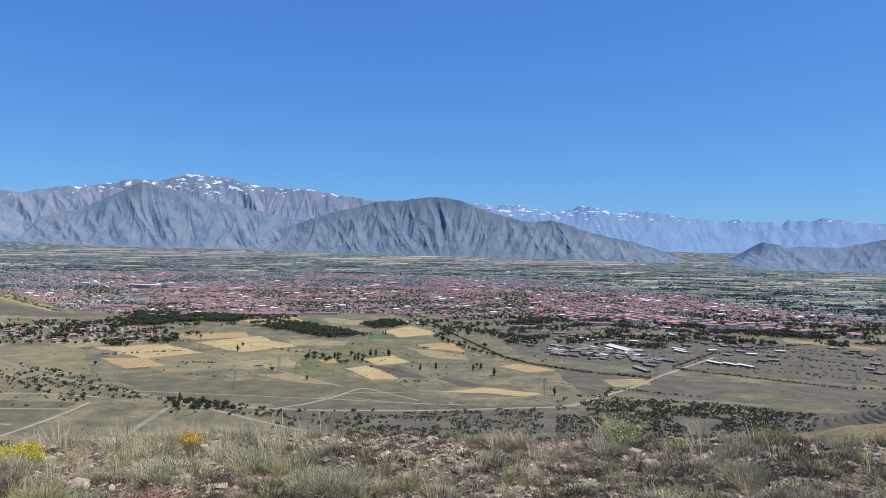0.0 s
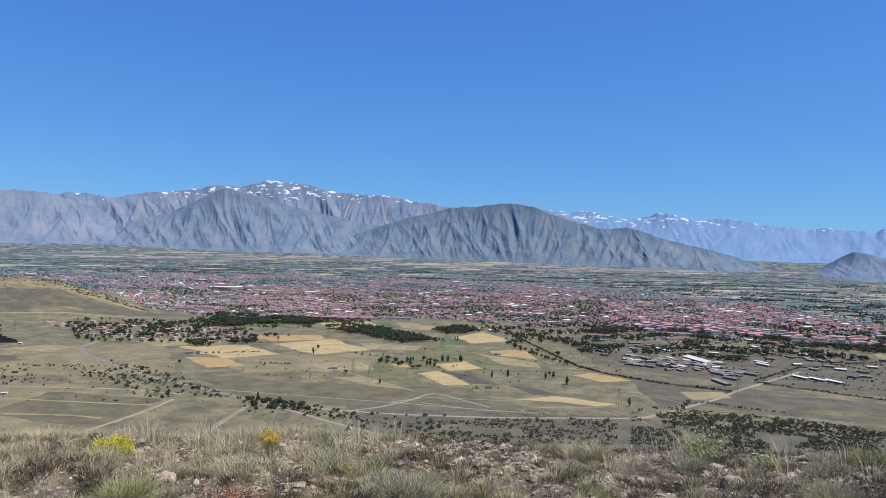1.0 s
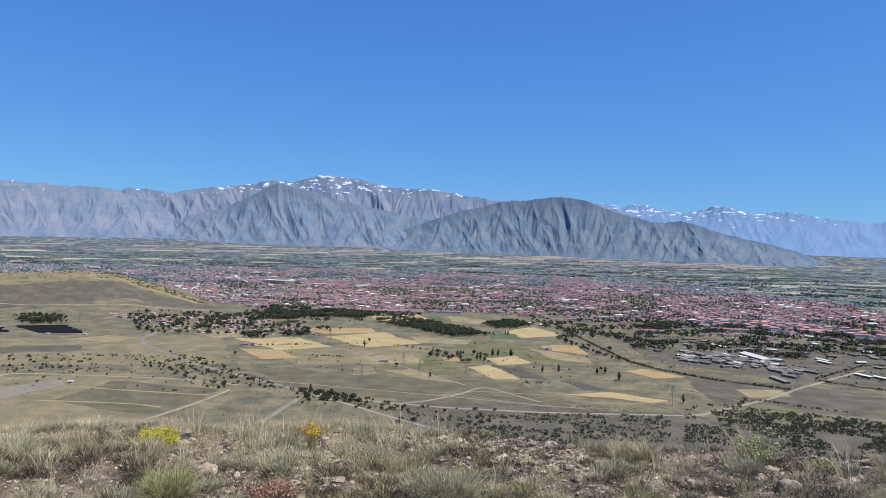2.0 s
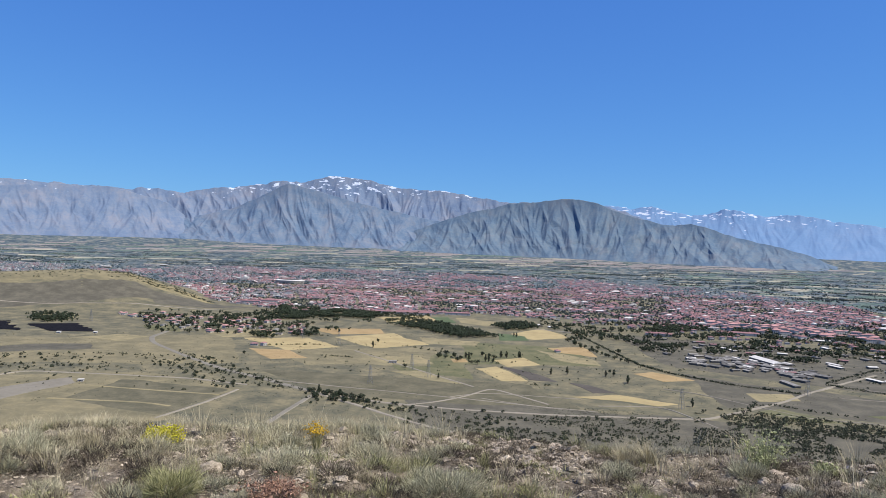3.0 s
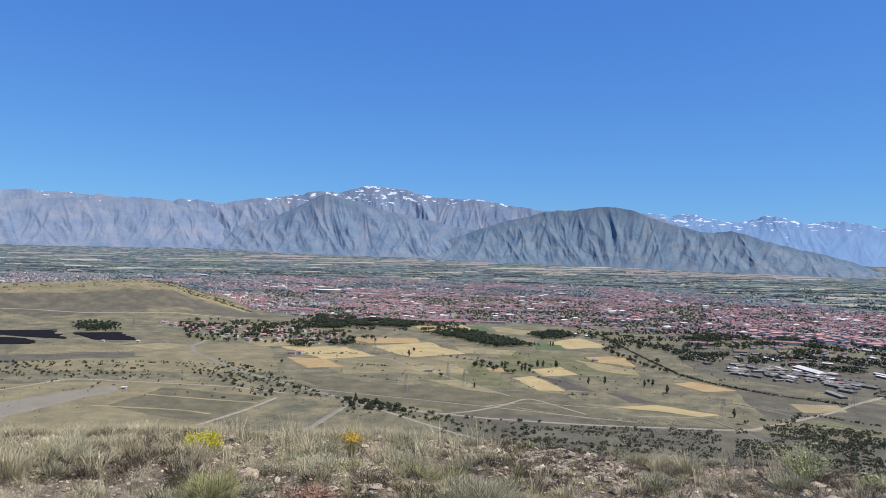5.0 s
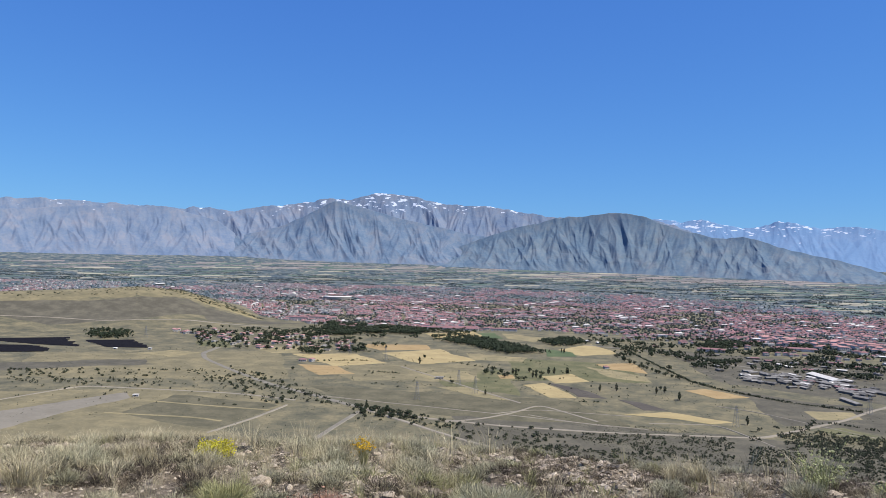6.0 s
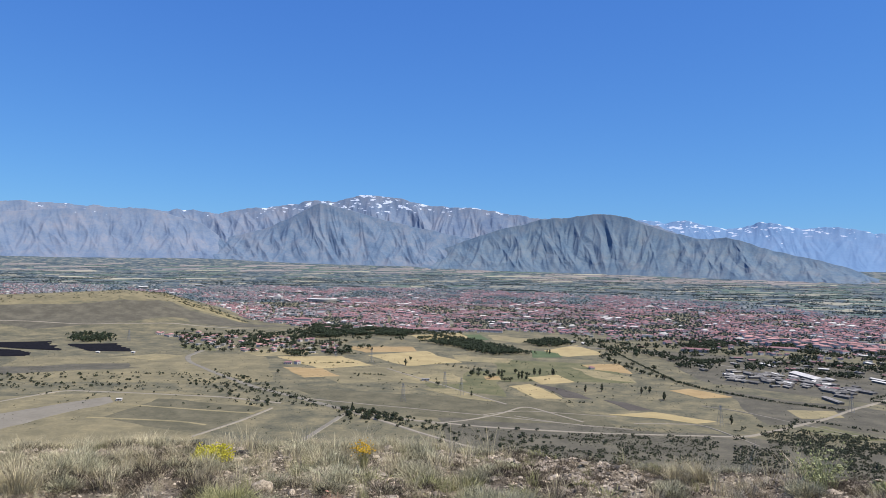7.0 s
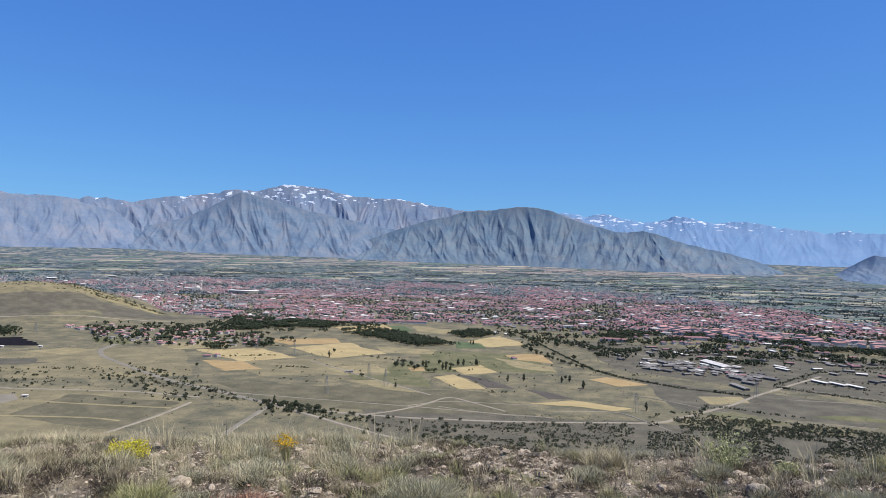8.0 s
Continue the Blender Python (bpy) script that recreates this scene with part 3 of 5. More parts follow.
def tree(name, kind, height, seed, label, group):
    root = tagged(new(name), label, "tree" if kind != "juniper" else "bush", group)
    part("trunk", trunk(height, height * 0.02 + 0.05, seed), BARK, root)
    v, f = crown(kind, {"broad": 70, "poplar": 60, "juniper": 34}[kind], seed)
    leaves = np_mesh("crown", v * height, [f], [LEAF])
    leaves.parent = root
    return root


def spread(n, seed, *corners):
    """Bearings and distances strewn over a four-cornered stretch."""
    g = np.random.default_rng(seed)
    u, v = g.uniform(0, 1, n), g.uniform(0, 1, n)
    c = np.array(corners, float)
    p = ((1 - u) * (1 - v))[:, None] * c[0] + (u * (1 - v))[:, None] * c[1] + (u * v)[:, None] * c[2] + ((1 - u) * v)[:, None] * c[3]
    return [tuple(q) for q in p]


def along(step, jitter, seed, *points):
    g = random.Random(seed)
    p = [at(*q) for q in points]
    out = []
    for a, b in zip(p, p[1:]):
        n = max(1, int((b - a).length / step))
        out += [a.lerp(b, (k + g.random()) / n) + Vector((g.uniform(-jitter, jitter), g.uniform(-jitter, jitter), 0)) for k in range(n)]
    return [(math.degrees(math.atan2(q.x, q.y)), math.hypot(q.x, q.y)) for q in out]


def plant(models, places, low, high, seed):
    g = random.Random(seed)
    for k, (b, r) in enumerate(places):
        size = g.uniform(low, high)
        m = Matrix.LocRotScale(at(b, r, -0.1), Euler((0, 0, g.uniform(0, 6.28))), None)
        ob = copy_thing(models[k % len(models)], m)
        ob.scale = (size * g.uniform(0.85, 1.2), size * g.uniform(0.85, 1.2), size)


def discard(models):
    for ob in models:
        for o in (*ob.children_recursive, ob):
            bpy.data.objects.remove(o)


def stand(name, label, category, models, places, low, high, seed, mat, shrink=False, material_index=None):
    """Many plants or clumps joined into one object."""
    if not len(places):
        return None
    g = np.random.default_rng(seed)
    p = np.array(places)
    x, y = p[:, 0], p[:, 1]
    z = ground_z(x, y)
    r = np.hypot(x, y)
    k = true_scale(r) if shrink else np.ones(len(p))
    verts, faces, base = [], [], 0
    pick = g.integers(0, len(models), len(p))
    for m, (mv, mf) in enumerate(models):
        sel = np.nonzero(pick == m)[0]
        a, s = g.uniform(0, 6.28, len(sel)), g.uniform(low, high, len(sel)) * k[sel]
        wide = s * g.uniform(0.85, 1.25, len(sel))
        vx = (mv[None, :, 0] * np.cos(a)[:, None] - mv[None, :, 1] * np.sin(a)[:, None]) * wide[:, None] + x[sel][:, None]
        vy = (mv[None, :, 0] * np.sin(a)[:, None] + mv[None, :, 1] * np.cos(a)[:, None]) * wide[:, None] + y[sel][:, None]
        vz = mv[None, :, 2] * s[:, None] + z[sel][:, None]
        verts.append(np.stack([vx, vy, vz], -1).reshape(-1, 3))
        faces.append((mf[None] + (base + len(mv) * np.arange(len(sel)))[:, None, None]).reshape(-1, mf.shape[1]))
        base += len(mv) * len(sel)
    ob = np_mesh(name, np.concatenate(verts), faces, [mat])
    return tagged(ob, label, category, kind="stuff")


def true_scale(r):
    """The far plain is drawn in to end within five kilometres; its houses and trees are smaller by as much."""
    return np.clip(r * np.tan(np.radians(np.maximum(dip(r), 0.35))) / EYE, 0.2, 1.0)


def to_xy(places):
    p = np.array(places, float).reshape(-1, 2)
    b = np.radians(p[:, 0])
    return np.stack([p[:, 1] * np.sin(b), p[:, 1] * np.cos(b)], -1)


poplars = [tree("poplar", "poplar", 1.0, 3 + k, "tall narrow dark green poplar on the plain", "poplars on the plain") for k in range(3)]
plant(poplars, [(-19.65, 967), (8.84, 987)], 11, 13, 1)
plant(poplars, [(-6.75, 1241), (-6.5, 1243), (-8.3, 1275), (-8.05, 1277), (-15.58, 1372), (-10.4, 1075), (-11.5, 1800), (-4.6, 1600), (-4.4, 1590)]
      + along(9, 2, 4, (-5.6, 1292), (-3.7, 1300)) + along(10, 2, 5, (-2.2, 1140), (-1.4, 1150)) + along(9, 2, 5, (-0.9, 1152), (-0.2, 1160))
      + along(12, 2, 6, (3.7, 1108), (4.6, 1126)) + along(8, 2, 7, (-22.6, 1690), (-21.9, 1690)) + [(2.5, 1160), (3.1, 1168)], 9, 14, 2)
discard(poplars)
junipers = [tree("juniper", "juniper", 1.0, 20 + k, "rounded dark juniper bush on the dry slope", "bushes on the slopes") for k in range(4)]
near_bushes = (spread(80, 11, (-44.62, 1410), (-35.08, 1297), (-35.06, 1153), (-44.60, 1254)) + spread(85, 12, (-33.28, 1231), (-27.79, 1272), (-22.69, 1001), (-26.07, 985))
               + spread(45, 13, (-20.5, 985), (-14, 915), (-11, 830), (-21, 905)) + spread(45, 14, (-14, 900), (-4, 868), (-4, 745), (-13, 800)))
plant(junipers, near_bushes, 1.8, 5.2, 3)
plant(junipers, spread(34, 29, (-20.6, 985), (-16.5, 935), (-15.5, 900), (-19.8, 920)), 5, 8, 33)
discard(junipers)
SMALL = [crown("juniper", 6, 40 + k) for k in range(4)]
belts = to_xy(along(7, 11, 301, (-44, 1390), (-36, 1330), (-31, 1290)) + along(8, 14, 302, (-44, 1270), (-37, 1215), (-33, 1180)) + along(5, 12, 303, (-32, 1240), (-27, 1130), (-22, 1010), (-20.4, 975))
              + along(6, 9, 304, (-30, 1330), (-26.5, 1170)) + along(6, 5, 305, (-20, 940), (-14, 870), (-8, 810)) + spread(90, 306, (-33, 1300), (-26, 1200), (-22, 1000), (-28, 1010)))
stand("slope_bushes", "belts of low dark bushes on the dry slope", "scrub", SMALL, belts, 1.4, 4.2, 82, SCRUB_LEAF)
thick = []
for n, seed, *c in ((1000, 15, (-8, 840), (8, 900), (8, 745), (-8, 735)), (1250, 16, (9, 955), (20, 1000), (20, 800), (9, 790)), (1500, 17, (13, 995), (25.6, 1000), (25.5, 850), (13, 810)),
                    (650, 34, (18, 985), (27, 985), (27.5, 870), (19, 845)), (60, 18, (9.5, 985), (13, 1010), (12, 930), (9.5, 930)), (120, 19, (-45, 2480), (-33, 2480), (-31, 2330), (-45, 2330)), (90, 21, (-34, 2450), (-29, 2440), (-27.5, 2290), (-33, 2340)),
                    (130, 22, (-45, 1420), (-25, 1250), (-23, 950), (-45, 1080)), (120, 23, (-24, 1500), (2, 1420), (4, 1100), (-20, 1080)), (260, 24, (4, 1250), (31, 1250), (31, 1700), (4, 1700)),
                    (90, 25, (27, 880), (34, 870), (34, 830), (26, 840)), (60, 26, (28.5, 1110), (34, 1120), (34, 1060), (29.5, 1070))):
    thick += spread(n, seed, *c)
pts = to_xy(thick)
keep = (vnoise(pts[:, 0] / 28, pts[:, 1] / 28, 6) > 0.3) | (np.hypot(pts[:, 0], pts[:, 1]) > 1080)
stand("scrub", "dense dark scrub on the lower slopes", "scrub", SMALL, pts[keep], 1.1, 3.6, 8, SCRUB_LEAF)
stand("knoll_scrub", "dark bushes dotted on the knoll", "scrub", SMALL, to_xy(spread(110, 27, (-46, 2470), (-33, 2470), (-31, 2350), (-46, 2340)) + spread(190, 28, (-36, 2450), (-30, 2420), (-27.5, 2290), (-32, 2330))), 2, 5.5, 81, SCRUB_LEAF)

TUSSOCK = [clumps(np.array([[0, 0, 0.25]]), np.array([0.5]), 150 + k) for k in range(5)]
dots = to_xy(spread(9000, 151, (-47, 1700), (33, 1500), (33, 745), (-47, 800)) + spread(6000, 152, (-12, 900), (25, 960), (25, 760), (-12, 735)))
keep = fbm(dots[:, 0] / 60, dots[:, 1] / 60, 3, 18) > 0.5
DULL = material("low_dry_scrub", ((0.075, 0.078, 0.05), (0.12, 0.115, 0.075)), 0.3, each=0.3, island=True)
stand("steppe_tussocks", "low grey-brown tussocks dotted over the steppe", "scrub", TUSSOCK, dots[keep], 0.6, 1.9, 14, DULL)

# village, grove and hedge trees
BROAD = [crown("broad", 7, 60 + k) for k in range(5)]
LIGHT = [crown("broad", 3, 80 + k) for k in range(5)]
broad = [tree("tree", "broad", 1.0, 70 + k, "round dark green tree among the village houses", "village trees") for k in range(4)]
plant(broad, spread(90, 31, (-33, 1960), (-20, 1760), (-20, 1500), (-32.5, 1590)) + spread(14, 32, (-12, 1330), (-6, 1300), (-6, 1190), (-10, 1230))
      + along(14, 4, 33, (-11, 1265), (-8.5, 1255)) + along(16, 6, 34, (-0.5, 1560), (2.2, 1380), (4, 1310)) + along(22, 6, 38, (1, 1480), (4, 1400)) + [(-15.2, 1445), (-13.0, 1160), (2.8, 1195), (-25.3, 1290)], 6, 11, 5)
discard(broad)
woods = []
for n, seed, *c in ((800, 41, (-14.7, 1760), (-11.4, 1830), (-5.9, 1570), (-8.5, 1530)), (260, 42, (-5.97, 1795), (-4.41, 1866), (-2.7, 1790), (-4.83, 1700)), (170, 43, (-39.69, 1970), (-37.19, 1928), (-36.74, 1800), (-39.61, 1840)),
                    (480, 53, (-25, 2040), (-11.5, 1985), (-12, 1830), (-22, 1720)), (110, 54, (-33, 1900), (-26, 1880), (-25, 1660), (-32, 1640)), (520, 44, (-33, 2020), (-20, 1880), (-17.5, 1640), (-30, 1640)), (2200, 45, (-23.5, 2160), (-15.5, 2000), (-14.5, 1880), (-22, 1850)), (260, 46, (-24, 1560), (-19, 1640), (-18, 1560), (-24, 1480)),
                    (2200, 47, (-3, 2020), (31, 1850), (31, 1640), (0, 1580)), (420, 48, (4, 1600), (18, 1590), (18, 1480), (5, 1470)), (1500, 49, (5, 2000), (31, 1960), (31, 1800), (5, 1850)), (1100, 50, (19, 2450), (34, 2250), (34, 1900), (20, 1960))):
    woods += spread(n, seed, *c)
pts = to_xy(woods)
pts = pts + rng.normal(0, 9, pts.shape) + 60 * np.stack([fbm(pts[:, 0] / 70, pts[:, 1] / 70, 3, 71) - 0.5, fbm(pts[:, 0] / 70, pts[:, 1] / 70, 3, 72) - 0.5], -1)
keep = (vnoise(pts[:, 0] / 45, pts[:, 1] / 45, 16) > 0.46) | (np.arange(len(pts)) < 1230) | ((np.arange(len(pts)) > 2340) & (np.arange(len(pts)) < 4540) & (vnoise(pts[:, 0] / 34, pts[:, 1] / 34, 19) > 0.42))
stand("grove", "dark orchard and grove trees on the plain", "trees", BROAD, pts[keep], 5.5, 11, 9, LEAF)
hedge = along(4, 1.5, 51, (-0.97, 1862), (2.02, 1511), (4.93, 1298)) + along(2.5, 0.8, 52, (4.93, 1298), (6.90, 1238), (11.18, 1175), (15.99, 1155)) + along(3.2, 1, 53, (17.55, 1260), (23.76, 1218), (29.70, 1197)) \
    + along(5, 1.5, 54, (13.0, 1035), (14.51, 1050), (17.18, 1035), (19.69, 1034)) + along(6, 2, 55, (20, 1450), (24, 1600), (27, 1720)) + along(6, 2, 56, (17.5, 1270), (20.5, 1480)) + along(6, 3, 57, (12.5, 985), (13.2, 1060)) \
    + along(7, 3, 58, (30, 1210), (34, 1260)) + along(7, 3, 59, (19, 1620), (31, 1540)) + along(7, 3, 60, (22, 1560), (31, 1420)) + along(8, 3, 61, (4, 1650), (16, 1560)) + along(9, 3, 67, (18.5, 1335), (31, 1290)) + along(10, 3, 68, (19, 1400), (32, 1375)) + along(10, 4, 69, (21, 1490), (32, 1455)) + along(9, 4, 70, (5, 1720), (32, 1610)) + along(6, 3, 62, (-24, 1400), (-19.5, 1400)) \
    + along(5, 2, 63, (-3.2, 1052), (-1.2, 1060)) + along(6, 2, 64, (-19, 1530), (-22, 1560)) + along(8, 3, 65, (-13.0, 1400), (-10, 1330)) + along(5, 2, 66, (-19.5, 1270), (-17, 1250))
stand("hedge", "dark hedge lines along tracks and plots", "hedge", SMALL, to_xy(hedge), 2.2, 4.2, 10, LEAF)

# ---- the town ----
def inside_town(x, y):
    r, b = np.hypot(x, y), np.degrees(np.arctan2(x, y))
    edge = 60 * (fbm(x / 120, y / 120, 3, 17) - 0.5)
    return (r > curve(TOWN_NEAR, b) + edge) & (r < curve(TOWN_FAR, b) + edge) & (b > -46) & (b < 36)


def houses(name, label, x, y, wide, deep, tall, pitch, turn, roof, kind="stuff"):
    """Hip-roofed or flat houses: four walls, projecting eaves and a ridge each. Materials: wall, then the roofs."""
    n = len(x)
    z = ground_z(x, y) - 0.8
    c, s = np.cos(turn), np.sin(turn)
    v = np.zeros((n, 14, 3))
    for k, (i, j) in enumerate(((-1, -1), (1, -1), (1, 1), (-1, 1))):
        for base, grow, h in ((0, 0, 0), (4, 0, tall), (8, 0.5, tall)):
            v[:, base + k, 0], v[:, base + k, 1], v[:, base + k, 2] = i * (wide / 2 + grow), j * (deep / 2 + grow), h
    for k, i in ((12, -1), (13, 1)):
        v[:, k, 0], v[:, k, 2] = i * np.maximum(wide - deep, wide * 0.15) / 2, tall + pitch
    px, py = v[..., 0] * c[:, None] - v[..., 1] * s[:, None] + x[:, None], v[..., 0] * s[:, None] + v[..., 1] * c[:, None] + y[:, None]
    v = np.stack([px, py, v[..., 2] + z[:, None]], -1)
    off = 14 * np.arange(n)[:, None, None]
    quads = np.array([[0, 1, 5, 4], [1, 2, 6, 5], [2, 3, 7, 6], [3, 0, 4, 7], [8, 9, 13, 12], [10, 11, 12, 13]])
    tris = np.array([[9, 10, 13], [11, 8, 12]])
    q, t = (quads[None] + off).reshape(-1, 4), (tris[None] + off).reshape(-1, 3)
    index = np.concatenate([np.zeros((n, 4)), np.repeat(roof[:, None], 2, 1)], 1).ravel()
    ob = np_mesh(name, v.reshape(-1, 3), [q, t], [WALL, ROOF, SLAB, TIN], np.concatenate([index, np.repeat(roof, 2)]))
    return tagged(ob, label, "houses", kind=kind)


g = np.random.default_rng(5)
lots, angle = [], radians(11)
for ring in range(2000):
    v0 = 1650 + ring * 10.2
    if v0 > 3700:
        break
    k = float(true_scale(np.array(v0)))
    if ring % 4 == 3:
        continue
    u0 = np.arange(-2900, 2900, 11.0 * k)
    u0 = u0[(np.arange(len(u0)) % 9) < 8]
    lots.append(np.stack([u0 + g.normal(0, 1.6 * k, len(u0)), np.full(len(u0), v0) + g.normal(0, 1.4 * k, len(u0))], -1))
lots = np.concatenate(lots)
lx, ly = lots[:, 0] * math.cos(angle) - lots[:, 1] * math.sin(angle), lots[:, 0] * math.sin(angle) + lots[:, 1] * math.cos(angle)
lr, lb = np.hypot(lx, ly), np.degrees(np.arctan2(lx, ly))
green = fbm(lx / 120, ly / 80, 3, 33)
sparse = smooth(2300, 1900, lr) * smooth(-2, 6, lb)
ok = inside_town(lx, ly) & (g.uniform(0, 1, len(lx)) < np.clip(1.12 - 1.1 * smooth(0.40, 0.68, green) - 0.72 * sparse, 0, 1))
gap = inside_town(lx, ly) & ~ok
lx, ly, lr, lb = lx[ok], ly[ok], lr[ok], lb[ok]
k = true_scale(lr)
red = vnoise(lx / 260, ly / 200, 44)
flat = g.uniform(0, 1, len(lx)) < np.clip(0.22 + 0.5 * smooth(0.62, 0.8, red) + 0.08 * smooth(-18, -34, lb) + 0.35 * sparse[ok], 0, 0.8)
roof = np.where(flat, np.where(g.uniform(0, 1, len(lx)) < 0.13, 3, 2), 1)
wide, deep, tall = g.uniform(6, 11.5, len(lx)) * k, g.uniform(5.5, 8, len(lx)) * k, (g.choice([2.0, 2.5, 3.1, 3.8, 5.6], len(lx)) + g.uniform(0, 0.8, len(lx))) * k
big = g.uniform(0, 1, len(lx)) < 0.06
wide, deep, tall = np.where(big, wide * 2.3, wide), np.where(big, deep * 1.4, deep), np.where(big, 7.5 * k, tall)
roof = np.where(big & (g.uniform(0, 1, len(lx)) < 0.25), 3, roof)
pitch = np.where(flat, 0.35, g.uniform(2.0, 3.2, len(lx))) * k
turn = angle + g.choice([0, math.pi / 2], len(lx), p=[0.7, 0.3]) + g.normal(0, 0.06, len(lx))
houses("town_houses", "dense town of red-roofed and grey-roofed houses", lx, ly, wide, deep, tall, pitch, turn, roof)
tx, ty = np.array(to_xy(spread(8500, 90, (-30, 3480), (20, 2900), (20, 1860), (-28, 2150)))).T
ok = inside_town(tx, ty)
far_trees = np.stack([tx[ok], ty[ok]], -1)
glots = np.stack([lots[gap, 0] * math.cos(angle) - lots[gap, 1] * math.sin(angle), lots[gap, 0] * math.sin(angle) + lots[gap, 1] * math.cos(angle)], -1)
far_trees = np.concatenate([far_trees, glots[::2]])
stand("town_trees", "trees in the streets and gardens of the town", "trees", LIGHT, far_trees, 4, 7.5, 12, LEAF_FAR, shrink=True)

# far gardens and parcels between the town and the mountains
fb, fr = g.uniform(-48, 36, 34000), g.uniform(2350, 4330, 34000)
ok = (fbm(fb * 2.2, fr / 26, 3, 61) > 0.5) & (g.uniform(0, 1, len(fb)) < 0.85 - 0.4 * smooth(3600, 4200, fr))
rows_b, rows_r = [fb[ok]], [fr[ok]]
for _ in range(760):
    b0, half = g.uniform(-48, 36), g.uniform(0.25, 1.7)
    r0 = g.uniform(float(curve(TOWN_FAR, b0)) + 10, 4250)
    t = g.uniform(-half, half, int(34 * half) + 6)
    rows_b.append(b0 + t)
    rows_r.append(r0 + g.uniform(-9, 9) * t + g.normal(0, g.choice([1.0, 2.5, 6.0]), len(t)))
fb, fr = np.concatenate(rows_b), np.concatenate(rows_r)
ok = fr > curve(TOWN_FAR, fb) + 10
fx, fy = fr * np.sin(np.radians(fb)), fr * np.cos(np.radians(fb))
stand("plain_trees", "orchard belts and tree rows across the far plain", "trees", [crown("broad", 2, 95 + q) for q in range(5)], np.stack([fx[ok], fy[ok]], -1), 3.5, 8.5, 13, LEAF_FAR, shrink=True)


def parcels(name, label, mat, n, seed, low, high, first=-48, last=36):
    """Far strips of land, each a low slab."""
    h = np.random.default_rng(seed)
    b, r = h.uniform(first, last, n), h.uniform(low, high, n)
    ok = r > curve(TOWN_FAR, b) + 20
    b, r = b[ok], r[ok]
    du, dv = h.uniform(0.25, 1.7, len(b)), h.uniform(7, 36, len(b))
    v, f, cols = [], [], 9
    for q, (bq, rq, u, w) in enumerate(zip(b, r, du, dv)):
        t = np.linspace(-u, u, cols) + bq
        for side, lift in ((-0.5, -0.4), (-0.46, 0.6 + 0.04 * seed + 0.001 * q), (0.46, 0.6 + 0.04 * seed + 0.001 * q), (0.5, -0.4)):
            rad = rq + side * w + 10 * (t - bq)
            x, y = rad * np.sin(np.radians(t)), rad * np.cos(np.radians(t))
            v.append(np.stack([x, y, ground_z(x, y) + lift], -1))
        f.append(grid_faces(4, cols)[:, ::-1] + 4 * cols * q)
    return tagged(np_mesh(name, np.concatenate(v), [np.concatenate(f)], [mat]), label, "fields", kind="stuff")


# far stubble and crops: field colours made paler and bluer as painted haze
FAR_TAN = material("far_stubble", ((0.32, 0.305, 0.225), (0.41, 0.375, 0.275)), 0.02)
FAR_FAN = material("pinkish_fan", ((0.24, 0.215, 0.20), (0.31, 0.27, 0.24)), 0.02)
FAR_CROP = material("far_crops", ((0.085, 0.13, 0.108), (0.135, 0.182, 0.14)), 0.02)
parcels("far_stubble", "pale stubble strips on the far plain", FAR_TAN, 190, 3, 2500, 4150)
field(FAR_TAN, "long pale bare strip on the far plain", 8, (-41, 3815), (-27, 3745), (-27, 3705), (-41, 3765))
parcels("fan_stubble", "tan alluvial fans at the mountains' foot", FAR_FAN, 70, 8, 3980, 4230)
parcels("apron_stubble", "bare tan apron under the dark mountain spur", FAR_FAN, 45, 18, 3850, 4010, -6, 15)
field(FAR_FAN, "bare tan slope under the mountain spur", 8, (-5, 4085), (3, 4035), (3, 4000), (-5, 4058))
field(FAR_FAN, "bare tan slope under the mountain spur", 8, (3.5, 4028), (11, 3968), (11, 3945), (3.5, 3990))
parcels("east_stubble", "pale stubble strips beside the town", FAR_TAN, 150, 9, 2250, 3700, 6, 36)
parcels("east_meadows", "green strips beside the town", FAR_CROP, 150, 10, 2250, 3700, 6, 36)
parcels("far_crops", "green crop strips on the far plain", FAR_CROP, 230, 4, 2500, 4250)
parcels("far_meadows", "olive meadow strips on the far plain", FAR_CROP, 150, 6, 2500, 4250)


